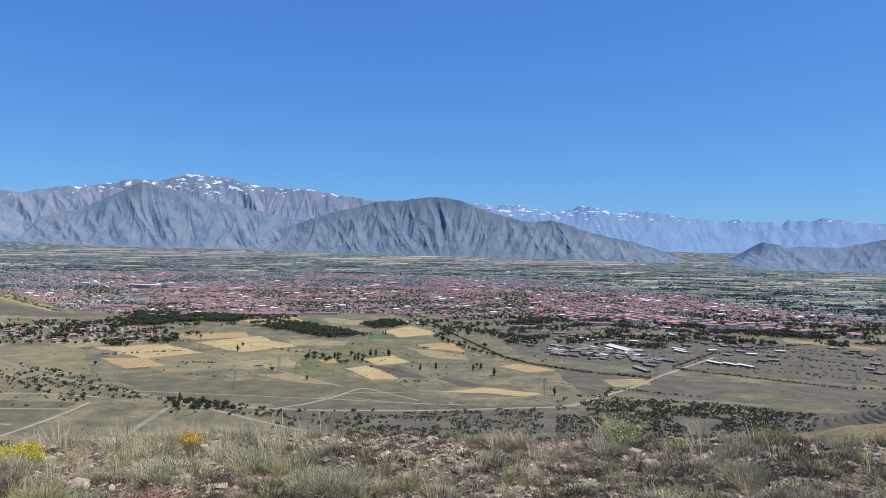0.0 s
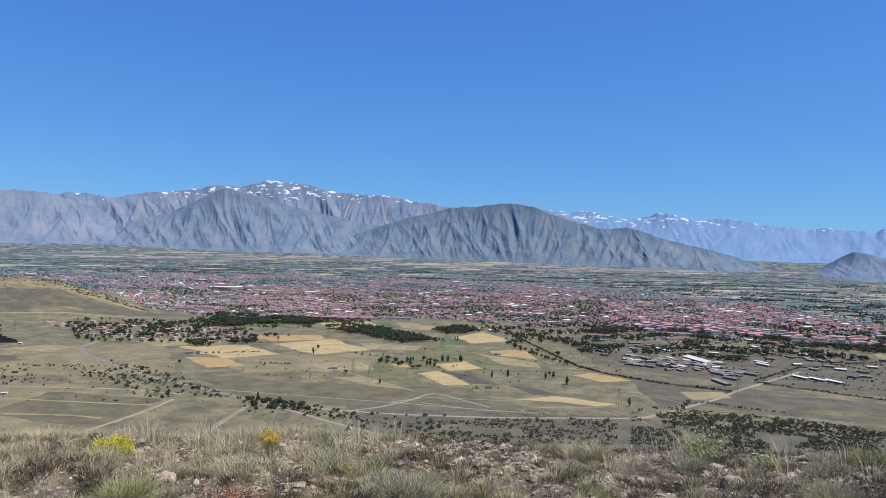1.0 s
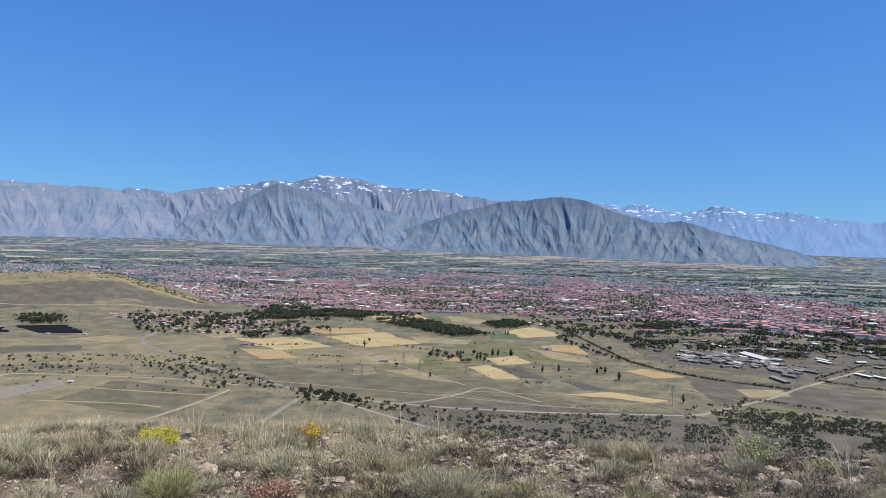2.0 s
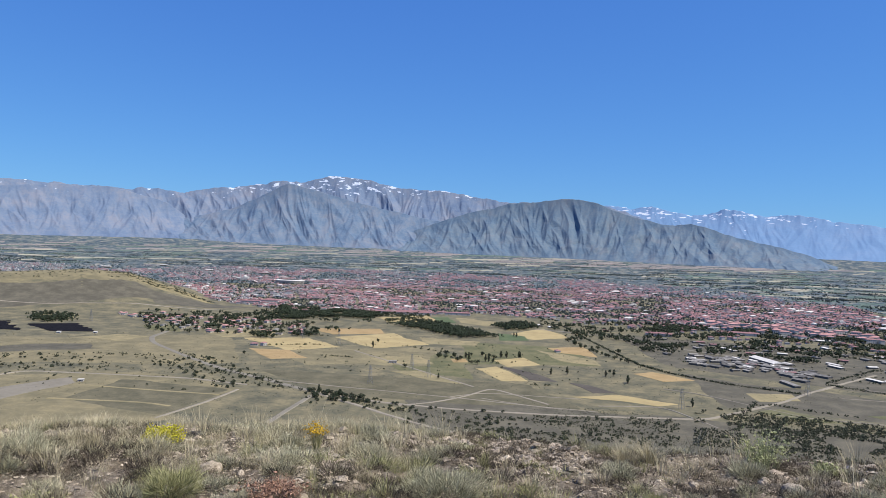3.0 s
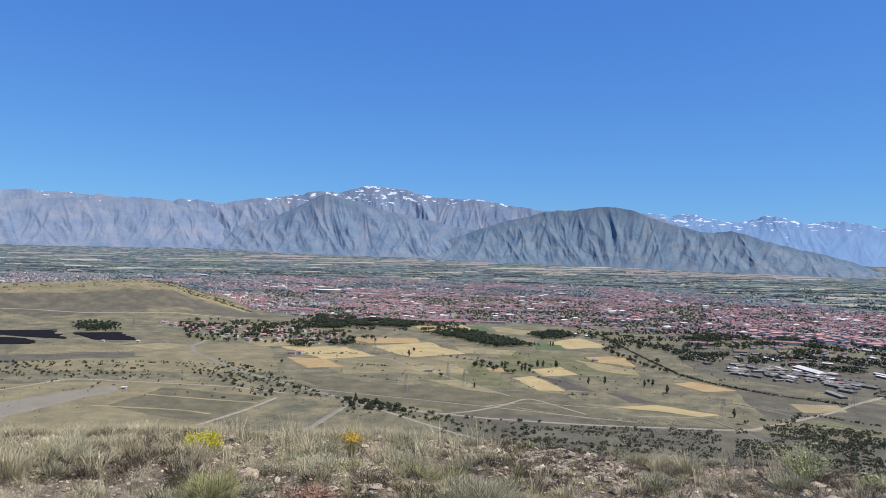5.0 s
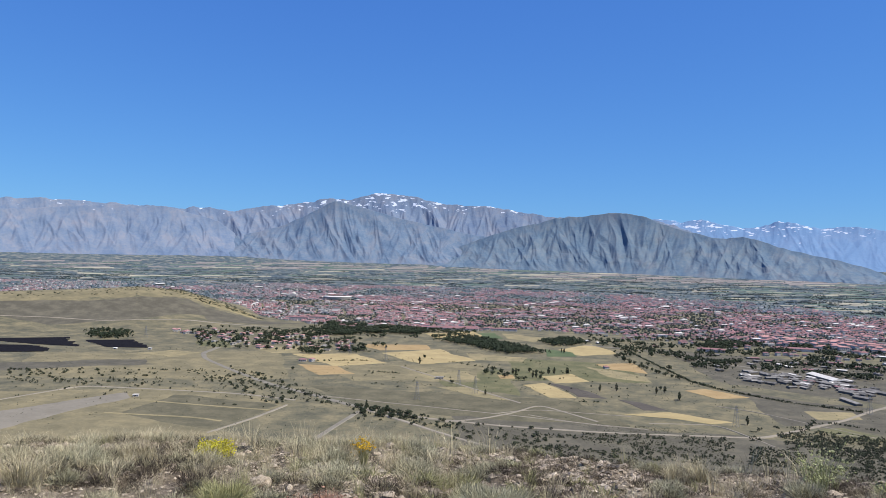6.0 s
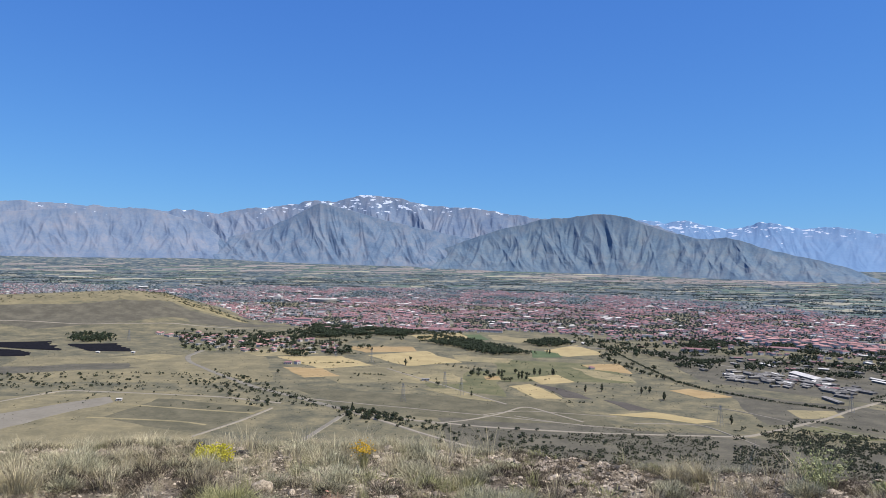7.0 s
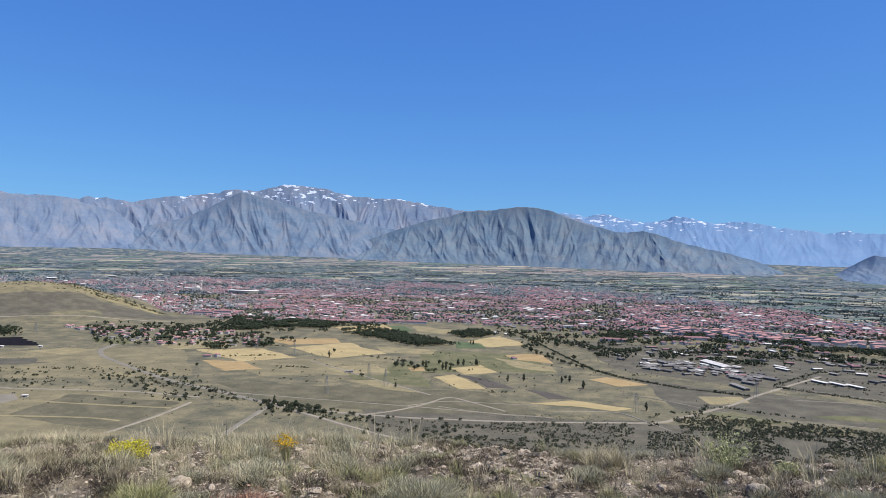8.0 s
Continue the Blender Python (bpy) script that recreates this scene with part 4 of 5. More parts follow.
# ---- buildings with parts ----
def house(label, w, d, h, pitch, roof_mat, group, category="house", name="house", windows=0, gable=False, wall=None):
    """A building: walls, an overhanging roof, a door and windows."""
    root = tagged(new(name), label, category, group)
    part("wall", box(bmesh.new(), -w / 2, w / 2, -d / 2, d / 2, -1.5, h), wall or WALL, root)
    bm = bmesh.new()
    o = 0.6
    e = [bm.verts.new((i * (w / 2 + o), j * (d / 2 + o), h + 0.02)) for i, j in ((-1, -1), (1, -1), (1, 1), (-1, 1))]
    lid = [bm.verts.new((i * (w / 2 + o), j * (d / 2 + o), h + 0.3)) for i, j in ((-1, -1), (1, -1), (1, 1), (-1, 1))]
    in_ = (w / 2 + o) if gable else max(w - d, w * 0.1) / 2
    r = [bm.verts.new((-in_, 0, h + 0.3 + pitch)), bm.verts.new((in_, 0, h + 0.3 + pitch))]
    for q in range(4):
        bm.faces.new((e[q], e[(q + 1) % 4], lid[(q + 1) % 4], lid[q]))
    bm.faces.new(e[::-1])
    bm.faces.new((lid[0], lid[1], r[1], r[0]))
    bm.faces.new((lid[1], lid[2], r[1]))
    bm.faces.new((lid[2], lid[3], r[0], r[1]))
    bm.faces.new((lid[3], lid[0], r[0]))
    part("roof", bm, roof_mat, root)
    part("door", box(bmesh.new(), -w * 0.1 - 0.6, -w * 0.1 + 0.6, -d / 2 - 0.06, -d / 2, -0.2, min(2.1, h - 0.4)), DOOR, root)
    for q in range(windows):
        storeys = max(1, int(h // 3))
        cols = max(1, windows // storeys)
        x, z = -w / 2 + (q % cols + 0.5) * w / cols, (q // cols) * 3.0 + 1.0
        if z + 1.5 < h:
            part("window", box(bmesh.new(), x - 0.7, x + 0.7, -d / 2 - 0.05, -d / 2, z, z + 1.4), PANE, root)
    return root


DOOR = material("painted_door", ((0.16, 0.10, 0.07), (0.22, 0.15, 0.10)), 1.0)
PANE = material("window_glass", ((0.04, 0.05, 0.06), (0.07, 0.08, 0.09)), 1.0, rough=0.15)


SALMON = material("salmon_tile_roof", ((0.36, 0.19, 0.17), (0.46, 0.26, 0.235)), 0.2, each=0.25)


def place(model, b, r, turn, lift=0.0):
    return copy_thing(model, Matrix.LocRotScale(at(b, r, lift), Euler((0, 0, radians(turn))), None))


village = [house("small plastered house with a red tiled roof in the village", w, d, h, p, m, "village houses", windows=n) for w, d, h, p, m, n in
           ((11, 8.5, 3.4, 2.0, SALMON, 3), (13.5, 8.5, 3.4, 1.9, ROOF, 4), (9.5, 8, 5.2, 1.8, SALMON, 2), (12.5, 7.5, 3.2, 0.7, SLAB, 3))]
vg = random.Random(8)
for k, (b, r) in enumerate(spread(95, 71, (-33.5, 1960), (-21, 1800), (-20.5, 1530), (-31, 1600)) + spread(10, 72, (-34, 2010), (-31, 1990), (-31, 1850), (-34, 1860)) + [(-24.6, 1395), (-23.9, 1392), (-14.0, 1205), (-1.2, 1395)]):
    place(village[k % 4], b, r, vg.choice((0, 90)) + vg.uniform(-25, 25))
discard(village)
edge_houses = [house("red-roofed town house at the edge of the fields", w, d, h, p, m, "town edge houses", windows=n) for w, d, h, p, m, n in
               ((9, 7, 4.4, 1.7, ROOF, 4), (11, 8, 6.4, 1.8, ROOF, 6), (8, 7, 3.2, 1.5, ROOF, 2), (10, 7, 4.2, 0.4, SLAB, 4))]
for k, (b, r) in enumerate(spread(40, 73, (-22, 2065), (-9, 2050), (-9, 2015), (-21.5, 2020)) + spread(36, 74, (-2, 2030), (9, 1930), (9, 1830), (-1, 1930)) + spread(44, 75, (9, 1890), (21, 1860), (21, 1740), (10, 1720))):
    place(edge_houses[k % 4], b, r, 11 + vg.choice((0, 90)) + vg.uniform(-5, 5))
discard(edge_houses)
blocks = house("long cream apartment block with a red roof", 55, 12, 10, 2.4, ROOF, "apartment blocks", "apartment block", "apartment_block", 40)
place(blocks, -24.9, 2250, 8)
place(blocks, -23.6, 2275, 12)
discard([blocks])
halls = [house("long low hall with a red roof at the town's edge", w, 20, 6, 2.5, ROOF, "red-roofed halls", "hall", "hall", 8) for w in (60, 95)]
for b, r, t, k in ((-14.6, 2030, 6, 0), (-12.6, 2050, 8, 1), (-12.4, 2015, 8, 1), (-8.9, 2035, 6, 0), (6.3, 1760, -8, 0), (11.8, 1890, -6, 1)):
    place(halls[k], b, r, t)
discard(halls)
red_blocks = [house("five-storey apartment block with a salmon roof", w, 10, h, 2.0, SALMON, "salmon-roofed blocks", "apartment block", "apartment_block", 15) for w, h in ((17, 8), (23, 10))]
for k, (b, r) in enumerate(spread(95, 76, (9.5, 2180), (24, 2030), (24.5, 1900), (10, 1960)) + spread(14, 77, (24, 1960), (31, 1900), (31, 1870), (24, 1890))):
    place(red_blocks[k % 2], b, r, vg.choice((5, 12, 95)) + vg.uniform(-6, 6))
discard(red_blocks)

sheds = {}


def shed(b, r, length, width, height, turn, mat, label):
    key = (length, width, height, mat.name)
    if key not in sheds:
        sheds[key] = house(label, length, width, height, width * 0.14, mat, "works sheds", "shed", "industrial_shed", 0, True, SHED_WALL)
    return place(sheds[key], b, r, turn)


WHITE_SHED, GREY_SHED = "large works hall with a white sheet roof", "grey-roofed works shed on bare ground"
shed(13.76, 1440, 78, 22, 6, -72, TIN, WHITE_SHED)
for b, r in ((18.13, 1462), (18.0, 1490), (20.51, 1345), (21.6, 1338), (22.62, 1331)):
    shed(b, r, 30, 8, 3.0, -64, TIN, WHITE_SHED)
for b, r in ((10.00, 1441), (10.76, 1403), (11.50, 1451), (9.25, 1380), (8.67, 1406), (12.07, 1389), (12.62, 1371), (9.64, 1345), (11.2, 1360), (10.3, 1340), (12.9, 1410)):
    shed(b, r, 21, 11, 3.0, vg.choice((-66, -40, -60)), GREY_TIN, GREY_SHED)
for b, r in ((15.13, 1313), (15.82, 1307), (16.50, 1348), (16.8, 1343), (17.1, 1338), (17.4, 1333), (16.00, 1270), (14.8, 1395), (14.2, 1380), (15.2, 1385)):
    shed(b, r, 24, 12, 3.2, -50, GREY_TIN, GREY_SHED)
shed(15.32, 1225, 45, 9, 3, -76, SLAB, GREY_SHED)
for b, r in ((6.66, 1867), (6.27, 1752), (9.96, 1768), (11.82, 1881), (17.12, 1874), (7.65, 1813), (6.90, 1455), (6.70, 1508), (9.03, 1571), (11.49, 1571), (13.14, 1560), (2.40, 1790), (0.51, 1969), (19.90, 1604), (20.68, 1664), (21.45, 1645),
             (24.29, 1479), (24.48, 1422), (26.96, 1912), (22.59, 1693), (25.55, 1673), (16.71, 1661), (15.89, 1704), (-1.8, 1800), (-2.6, 1830), (18.6, 1640), (20.1, 1690), (23.6, 1640), (28.2, 1660), (29.5, 1640), *spread(34, 78, (4, 1760), (24, 1760), (24, 1560), (5, 1520)), *spread(12, 82, (18, 1640), (31, 1620), (31, 1330), (19, 1340)), *spread(30, 79, (8.0, 1470), (15.5, 1450), (15.5, 1330), (8.6, 1350))):
    shed(b, r, 17, 9, 3.0, vg.choice((-60, -70, -20, 12)), vg.choice((TIN, SLAB, GREY_TIN, GREY_TIN, ROOF)), GREY_SHED)
for b, r in spread(46, 84, (7.6, 1490), (16.5, 1430), (17.2, 1290), (10.2, 1320)):
    shed(b, r, vg.choice((11, 15, 19)), 8, 2.8, vg.choice((-62, -55, 30)), vg.choice((SLAB, GREY_TIN, GREY_TIN, GREY_TIN)), GREY_SHED)
for b, r in ((-41.45, 2844), (-39.39, 2912), (-31.2, 3500), (-28.0, 3360), (-16, 2900), (-4.6, 3350), (3.0, 3000), (-22.5, 3150)):
    shed(b, r, 30, 13, 4, 10, TIN, "large hall with a white roof in the town")
for b, r in spread(40, 81, (-28, 3300), (6, 3250), (8, 2200), (-22, 2300)):
    shed(b, r, 19, 10, 5, vg.choice((11, 101)), TIN, "white flat-roofed block among the town houses")
for b, r in ((-40.3, 3060), (-35, 3420)):
    shed(b, r, 38, 16, 5, 10, TIN, "large hall with a white roof in the town")
discard(list(sheds.values()))
hut = [house("small white hut beside the grit yard", 7, 5, 3, 0.7, TIN, "", "hut", "hut", 1)]
place(hut[0], -36.45, 1087, 20)
place(hut[0], -37.9, 1620, 15)
place(hut[0], -35.6, 1600, 15)
discard(hut)


# a mosque, and a stadium bowl in the town
def ring(bm, profile, sides=28, squash=1.0):
    loops = [[bm.verts.new((math.cos(2 * math.pi * k / sides) * r, math.sin(2 * math.pi * k / sides) * r * squash, z)) for k in range(sides)] for r, z in profile]
    for a, b in zip(loops, loops[1:]):
        for k in range(sides):
            bm.faces.new((a[k], a[(k + 1) % sides], b[(k + 1) % sides], b[k]))
    return bm


mosque = tagged(new("mosque"), "pale mosque with a dome and two minarets", "mosque")
part("wall", box(bmesh.new(), -18, 18, -18, 18, -2, 13), WALL, mosque)
part("dome", ring(bmesh.new(), [(13 * math.cos(a), 13 + 12 * math.sin(a)) for a in (0, 0.35, 0.7, 1.05, 1.35, 1.56)]), TIN, mosque)
for side in (-1, 1):
    tower = part("minaret", ring(bmesh.new(), ((1.8, -2), (1.5, 30), (2.3, 30.5), (2.3, 32), (1.2, 32.2), (1.0, 40), (0.05, 47)), 12), WALL, mosque)
    tower.location = (side * 22, -14, 0)
    part("balcony", ring(bmesh.new(), ((1.6, 29.6), (2.7, 30.4), (2.7, 31.6), (2.5, 31.6), (2.5, 30.6), (1.4, 30.5)), 12), TIN, tower)
mosque.matrix_basis = Matrix.LocRotScale(at(-25.4, 3080), Euler((0, 0, 0.2)), (0.75, 0.75, 0.75))
stadium = tagged(new("stadium"), "oval stadium with a pale rim", "stadium")
part("stand", ring(bmesh.new(), ((62, -3), (66, 12), (64, 14), (40, 2)), 40, 0.8), SLAB, stadium)
part("roof", ring(bmesh.new(), ((67, 13), (67, 15), (50, 17), (50, 16.6)), 40, 0.8), TIN, stadium)
part("pitch", ring(bmesh.new(), ((41, 1.2), (0.1, 1.2)), 40, 0.8), CROP, stadium)
stadium.matrix_basis = Matrix.LocRotScale(at(-22.05, 2990), Euler((0, 0, 0.2)), (0.85, 0.85, 0.85))

# ---- solar fields and pylons ----
CELL = material("solar_cells", ((0.010, 0.010, 0.013), (0.020, 0.020, 0.024)), 0.3, rough=0.95)
CELL.node_tree.nodes["Principled BSDF"].inputs["Specular IOR Level"].default_value = 0.02
STEEL = material("galvanised_steel", ((0.22, 0.23, 0.24), (0.30, 0.31, 0.32)), 1.0, rough=0.5, metal=0.6)


def solar_park(*corners):
    """Rows of tilted panels on posts."""
    root = tagged(new("solar_park"), "dark solar park, long rows of tilted panels", "solar park", "solar parks")
    root.location = at(*corners[0])
    p = [at(*c) for c in corners]
    rows = 16
    for k in range(rows):
        a, b = p[0].lerp(p[3], (k + 0.5) / rows), p[1].lerp(p[2], (k + 0.5) / rows)
        n, ends = 1, random.Random(31 * k + int(p[0].x))
        a, b = a.lerp(b, ends.uniform(0, 0.05)), b.lerp(a, ends.uniform(0, 0.16))
        bm = bmesh.new()
        for q in range(n):
            c, d = a.lerp(b, q / n + 0.003), a.lerp(b, (q + 1) / n - 0.003)
            side = Vector((-(d - c).y, (d - c).x, 0)).normalized() * 3.2
            low, high = [], []
            for point, s, h in ((c, 1, 1.9), (d, 1, 1.9), (d, -1, 0.7), (c, -1, 0.7)):
                w = point + side * s - root.location
                w.z = float(ground_z(point.x + side.x * s, point.y + side.y * s)) - root.location.z + h
                low.append(bm.verts.new(w)), high.append(bm.verts.new(w + Vector((0, 0, 0.12))))
            bm.faces.new(high), bm.faces.new(low[::-1])
            for e in range(4):
                bm.faces.new((low[e], low[(e + 1) % 4], high[(e + 1) % 4], high[e]))
        bmesh.ops.recalc_face_normals(bm, faces=bm.faces)
        part("solar_panel", bm, CELL, root)
        bm = bmesh.new()
        for q in range(9):
            c = a.lerp(b, q / 8) - root.location
            c.z = float(ground_z(c.x + root.location.x, c.y + root.location.y)) - root.location.z
            box(bm, c.x - 0.1, c.x + 0.1, c.y - 0.1, c.y + 0.1, c.z - 0.5, c.z + 1.3)
        tagged(part("post_row", bm, STEEL, root), kind="stuff")
    return root


solar_park((-46.5, 1880), (-40.72, 1853), (-40.15, 1680), (-42.8, 1748))
solar_park((-46.5, 1779), (-42.72, 1715), (-41.51, 1610), (-46.5, 1655))
solar_park((-40.0, 1785), (-36.45, 1768), (-35.58, 1625), (-38.50, 1655))


def pylon(height):
    root = tagged(new("power_pylon"), "grey steel lattice power pylon on the plain", "pylon", "power pylons")
    base, waist = height * 0.11, height * 0.025

    def bar(bm, a, b, w):
        turn = (b - a).to_track_quat("Z", "Y").to_matrix()
        n = [bm.verts.new(q + turn @ Vector((i * w, j * w, 0))) for q in (a, b) for i, j in ((-1, -1), (1, -1), (1, 1), (-1, 1))]
        for k in range(4):
            bm.faces.new((n[k], n[(k + 1) % 4], n[4 + (k + 1) % 4], n[4 + k]))
    bm = bmesh.new()
    corner = lambda k, t: Vector(((base + (waist - base) * t) * (1, -1, -1, 1)[k % 4], (base + (waist - base) * t) * (1, 1, -1, -1)[k % 4], height * t))
    for k in range(4):
        bar(bm, corner(k, -0.02), corner(k, 1), 0.11)
        for q in range(7):
            bar(bm, corner(k, q / 7), corner(k + 1, (q + 1) / 7), 0.06)
    part("mast", bm, STEEL, root)
    for q, w in ((0.68, 0.17), (0.82, 0.14), (0.95, 0.11)):
        bm = bmesh.new()
        for s in (-1, 1):
            bar(bm, Vector((0, s * 0.4, height * q)), Vector((height * w, 0, height * q)), 0.07)
            bar(bm, Vector((0, s * 0.4, height * q)), Vector((-height * w, 0, height * q)), 0.07)
        part("cross_arm", bm, STEEL, root)
    return root


mast = pylon(26)
for b, r, t in ((-35.90, 1822, 60), (-15.73, 1024, 40), (8.07, 967, 40), (-18.23, 1407, 60), (16.44, 1148, 30), (-11.2, 1080, 40), (-21, 1480, 60), (29.6, 1190, 10), (-12.5, 1135, 40)):
    copy_thing(mast, Matrix.LocRotScale(at(b, r), Euler((0, 0, radians(t))), None))
discard([mast])

# ---- the lookout's plants and stones ----
DRY = material("dry_grass", ((0.37, 0.32, 0.19), (0.56, 0.49, 0.32)), 3.0, each=0.4, island=True)
SAGE = material("grey_sage", ((0.28, 0.265, 0.16), (0.46, 0.43, 0.28)), 3.0, each=0.4, island=True)
FRESH = material("green_stems", ((0.23, 0.225, 0.095), (0.40, 0.38, 0.18)), 3.0, each=0.35, island=True)
PALE_GREEN = material("pale_green_shoots", ((0.30, 0.31, 0.13), (0.46, 0.46, 0.23)), 3.0, each=0.3, island=True)
DEAD = material("dead_twigs", ((0.06, 0.048, 0.033), (0.15, 0.12, 0.08)), 3.0, each=0.35, island=True)
RUST = material("rusty_spurge", ((0.26, 0.145, 0.095), (0.38, 0.24, 0.16)), 3.0, each=0.35, island=True)
YELLOW = material("yellow_flowers", ((0.42, 0.38, 0.03), (0.54, 0.48, 0.05)), 8.0, each=0.25, island=True)
ORANGE = material("orange_flowers", ((0.52, 0.30, 0.02), (0.62, 0.40, 0.04)), 8.0, each=0.2, island=True)
STONE = material("pale_stone", ((0.175, 0.14, 0.098), (0.46, 0.385, 0.285)), 14.0, bump=0.004, each=0.6, island=True)


def tuft(n, seed, spread_=0.10, lean=0.55, width=0.0035, droop=0.25, dome=0.0):
    """Grass blades of a tuft one metre high, each a bent tapering strip."""
    h = np.random.default_rng(seed)
    a, q = h.uniform(0, 6.28, n), h.uniform(0, 1, n) ** 0.6
    base = np.stack([np.cos(a) * q * spread_, np.sin(a) * q * spread_, np.full(n, -0.06)], -1)
    a2 = a + h.normal(0, 0.7, n)
    tall = h.uniform(0.55, 1.0, n) * (1 - dome * q ** 2)
    out = lean * q * h.uniform(0.5, 1.3, n) + h.normal(0, 0.05, n)
    way = np.stack([np.cos(a2), np.sin(a2), 0 * a2], -1)
    side = np.stack([-np.sin(a2 + h.normal(0, 1, n)), np.cos(a2), 0 * a2], -1) * (width * h.uniform(0.7, 1.5, n))[:, None]
    up = np.array([0, 0, 1.0])
    m = base + way * (out * 0.4 * tall)[:, None] + up * (0.55 * tall)[:, None]
    t = base + way * (out * tall * (1 + droop))[:, None] + up * (tall * (1 - 0.25 * out ** 2))[:, None]
    v = np.stack([base - side, base + side, m + side * 0.8, m - side * 0.8, t - side * 0.25, t + side * 0.25], 1).reshape(-1, 3)
    f = np.array([[0, 1, 2, 3], [3, 2, 5, 4]])
    return v, (f[None] + 6 * np.arange(n)[:, None, None]).reshape(-1, 4)


def cushion(n, seed, width=0.012, wide=0.8, reach=0.42):
    """A dense low cushion: short twigs that stand out of a dome one metre high in all directions."""
    h = np.random.default_rng(seed)
    d = h.normal(size=(n, 3))
    d[:, 2] = np.abs(d[:, 2])
    d = d / np.linalg.norm(d, axis=1)[:, None]
    lumps = 1 + 0.35 * np.sin(d[:, :1] * 5 + seed) * np.cos(d[:, 1:2] * 4 + seed)
    base = d * (wide, wide, 0.62) * h.uniform(0.25, 1, (n, 1)) ** 0.6 * lumps * 0.75
    way = d * (1, 1, 0.7) + (0, 0, 0.55) + h.normal(0, 0.45, (n, 3))
    way = way / np.linalg.norm(way, axis=1)[:, None] * (reach * h.uniform(0.5, 1.2, (n, 1)))
    side = np.cross(way, h.normal(size=(n, 3)))
    side = side / np.linalg.norm(side, axis=1)[:, None] * width * h.uniform(0.6, 1.5, (n, 1))
    t = base + way
    v = np.stack([base - side, base + side, t + side * 0.3, t - side * 0.3], 1).reshape(-1, 3)
    return v, (np.array([[0, 1, 2, 3]])[None] + 4 * np.arange(n)[:, None, None]).reshape(-1, 4)


def slope(n, seed, low=3.9, high=9.2, left=-47, right=36):
    h = np.random.default_rng(seed)
    b, r = h.uniform(left, right, n), np.sqrt(h.uniform(low ** 2, high ** 2, n))
    if high < 12:
        ok = r < rim_range(b) + 0.7
        b, r = b[ok], r[ok]
    return np.stack([r * np.sin(np.radians(b)), r * np.cos(np.radians(b))], -1), b, r


cover = lambda p, s=0.9: fbm(p[:, 0] * s, p[:, 1] * s, 3, 77)
TALL = [tuft(80, 200 + k, 0.30, 0.7, 0.0042, 0.4) for k in range(6)]
CUSHION = [cushion(190, 220 + k, 0.011, 1.1, 0.3) for k in range(6)]
BRUSH = [cushion(1050, 260 + k, 0.0055, 0.95, 0.2) for k in range(5)]
WISPY = [tuft(18, 240 + k, 0.14, 0.45, 0.0055) for k in range(4)]
p, b, r = slope(2700, 1)
rim = smooth(4.8, 6.0, r) * smooth(-4, -16, b)
ok = rng.uniform(0, 1, len(p)) < np.clip(0.03 + 0.22 * smooth(0.48, 0.66, cover(p)) * smooth(20, 0, b) + 0.7 * rim, 0, 1)
stand("dry_grass", "tufts of dry straw-coloured grass on the stony hilltop", "grass", TALL, p[ok], 0.07, 0.19, 1, DRY)
p, b, r = slope(1000, 2)
ok = rng.uniform(0, 1, len(p)) < np.clip(0.05 + 0.48 * smooth(0.5, 0.64, cover(p + 5)) + 0.45 * smooth(4.8, 6.0, r) * smooth(-4, -16, b), 0, 1)
stand("sagebrush", "grey-green sage cushions on the stony hilltop", "sage", BRUSH, p[ok], 0.07, 0.23, 2, SAGE)
# near-black twigs added beneath the sage to paint the shadow there
UNDERSHADE = material("shade_twigs", ((0.035, 0.028, 0.02), (0.07, 0.055, 0.04)), 3.0, each=0.3, island=True)
stand("woody_bases", "dark twigs standing in for the shade under the sage cushions", "dry plants", CUSHION, p[ok], 0.07, 0.14, 22, UNDERSHADE)
# more of these dark twigs, added as shade between the tufts
p, b, r = slope(800, 12)
stand("dead_stems", "dark twigs standing in for the shade between the tufts", "dry plants", CUSHION, p[cover(p + 17) > 0.45], 0.05, 0.13, 23, UNDERSHADE)
p, b, r = slope(420, 3)
stand("green_tufts", "small fresh green tufts between stones", "grass", TALL + CUSHION, p[cover(p + 11) > 0.5], 0.07, 0.18, 3, FRESH)
p, b, r = slope(2000, 4)
stand("dead_cushions", "dark brown dried cushions on the stony hilltop", "dry plants", CUSHION, p[(cover(p + 3) > 0.44) | (b > 8)], 0.04, 0.12, 4, DEAD)
p, b, r = slope(150, 5, 5.8, 8.6)
stand("tall_stalks", "tall thin pale grass stalks along the rim", "grass", WISPY, p[cover(p + 8) > 0.42], 0.2, 0.34, 5, DRY)
p, b, r = slope(2600, 6, 16, 52, 16, 40)
stand("spur_grass", "short dry grass on the spur", "grass", WISPY, p, 0.06, 0.16, 6, DRY)
p, b, r = slope(1100, 9, 38, 44, 18, 40)
stand("rim_grass", "pale straw along the spur's crest", "grass", WISPY, p, 0.2, 0.45, 9, DRY)
PEBBLE = [(v * (1, 1, 0.55), f) for v, f in (clumps(np.zeros((1, 3)) + (0, 0, 0.1), np.array([0.5]), 300 + k) for k in range(8))]
p, b, r = slope(120000, 7, 3.9, 8.2)
ok = rng.uniform(0, 1, len(p)) < np.clip(0.25 + 0.9 * smooth(0.58, 0.42, cover(p)), 0, 1)
stand("gravel", "angular gravel and small stones on the hilltop", "gravel", PEBBLE, p[ok], 0.008, 0.034, 7, STONE)
p, b, r = slope(9000, 8, 3.9, 8.2)
ok = rng.uniform(0, 1, len(p)) < smooth(0.62, 0.45, cover(p))
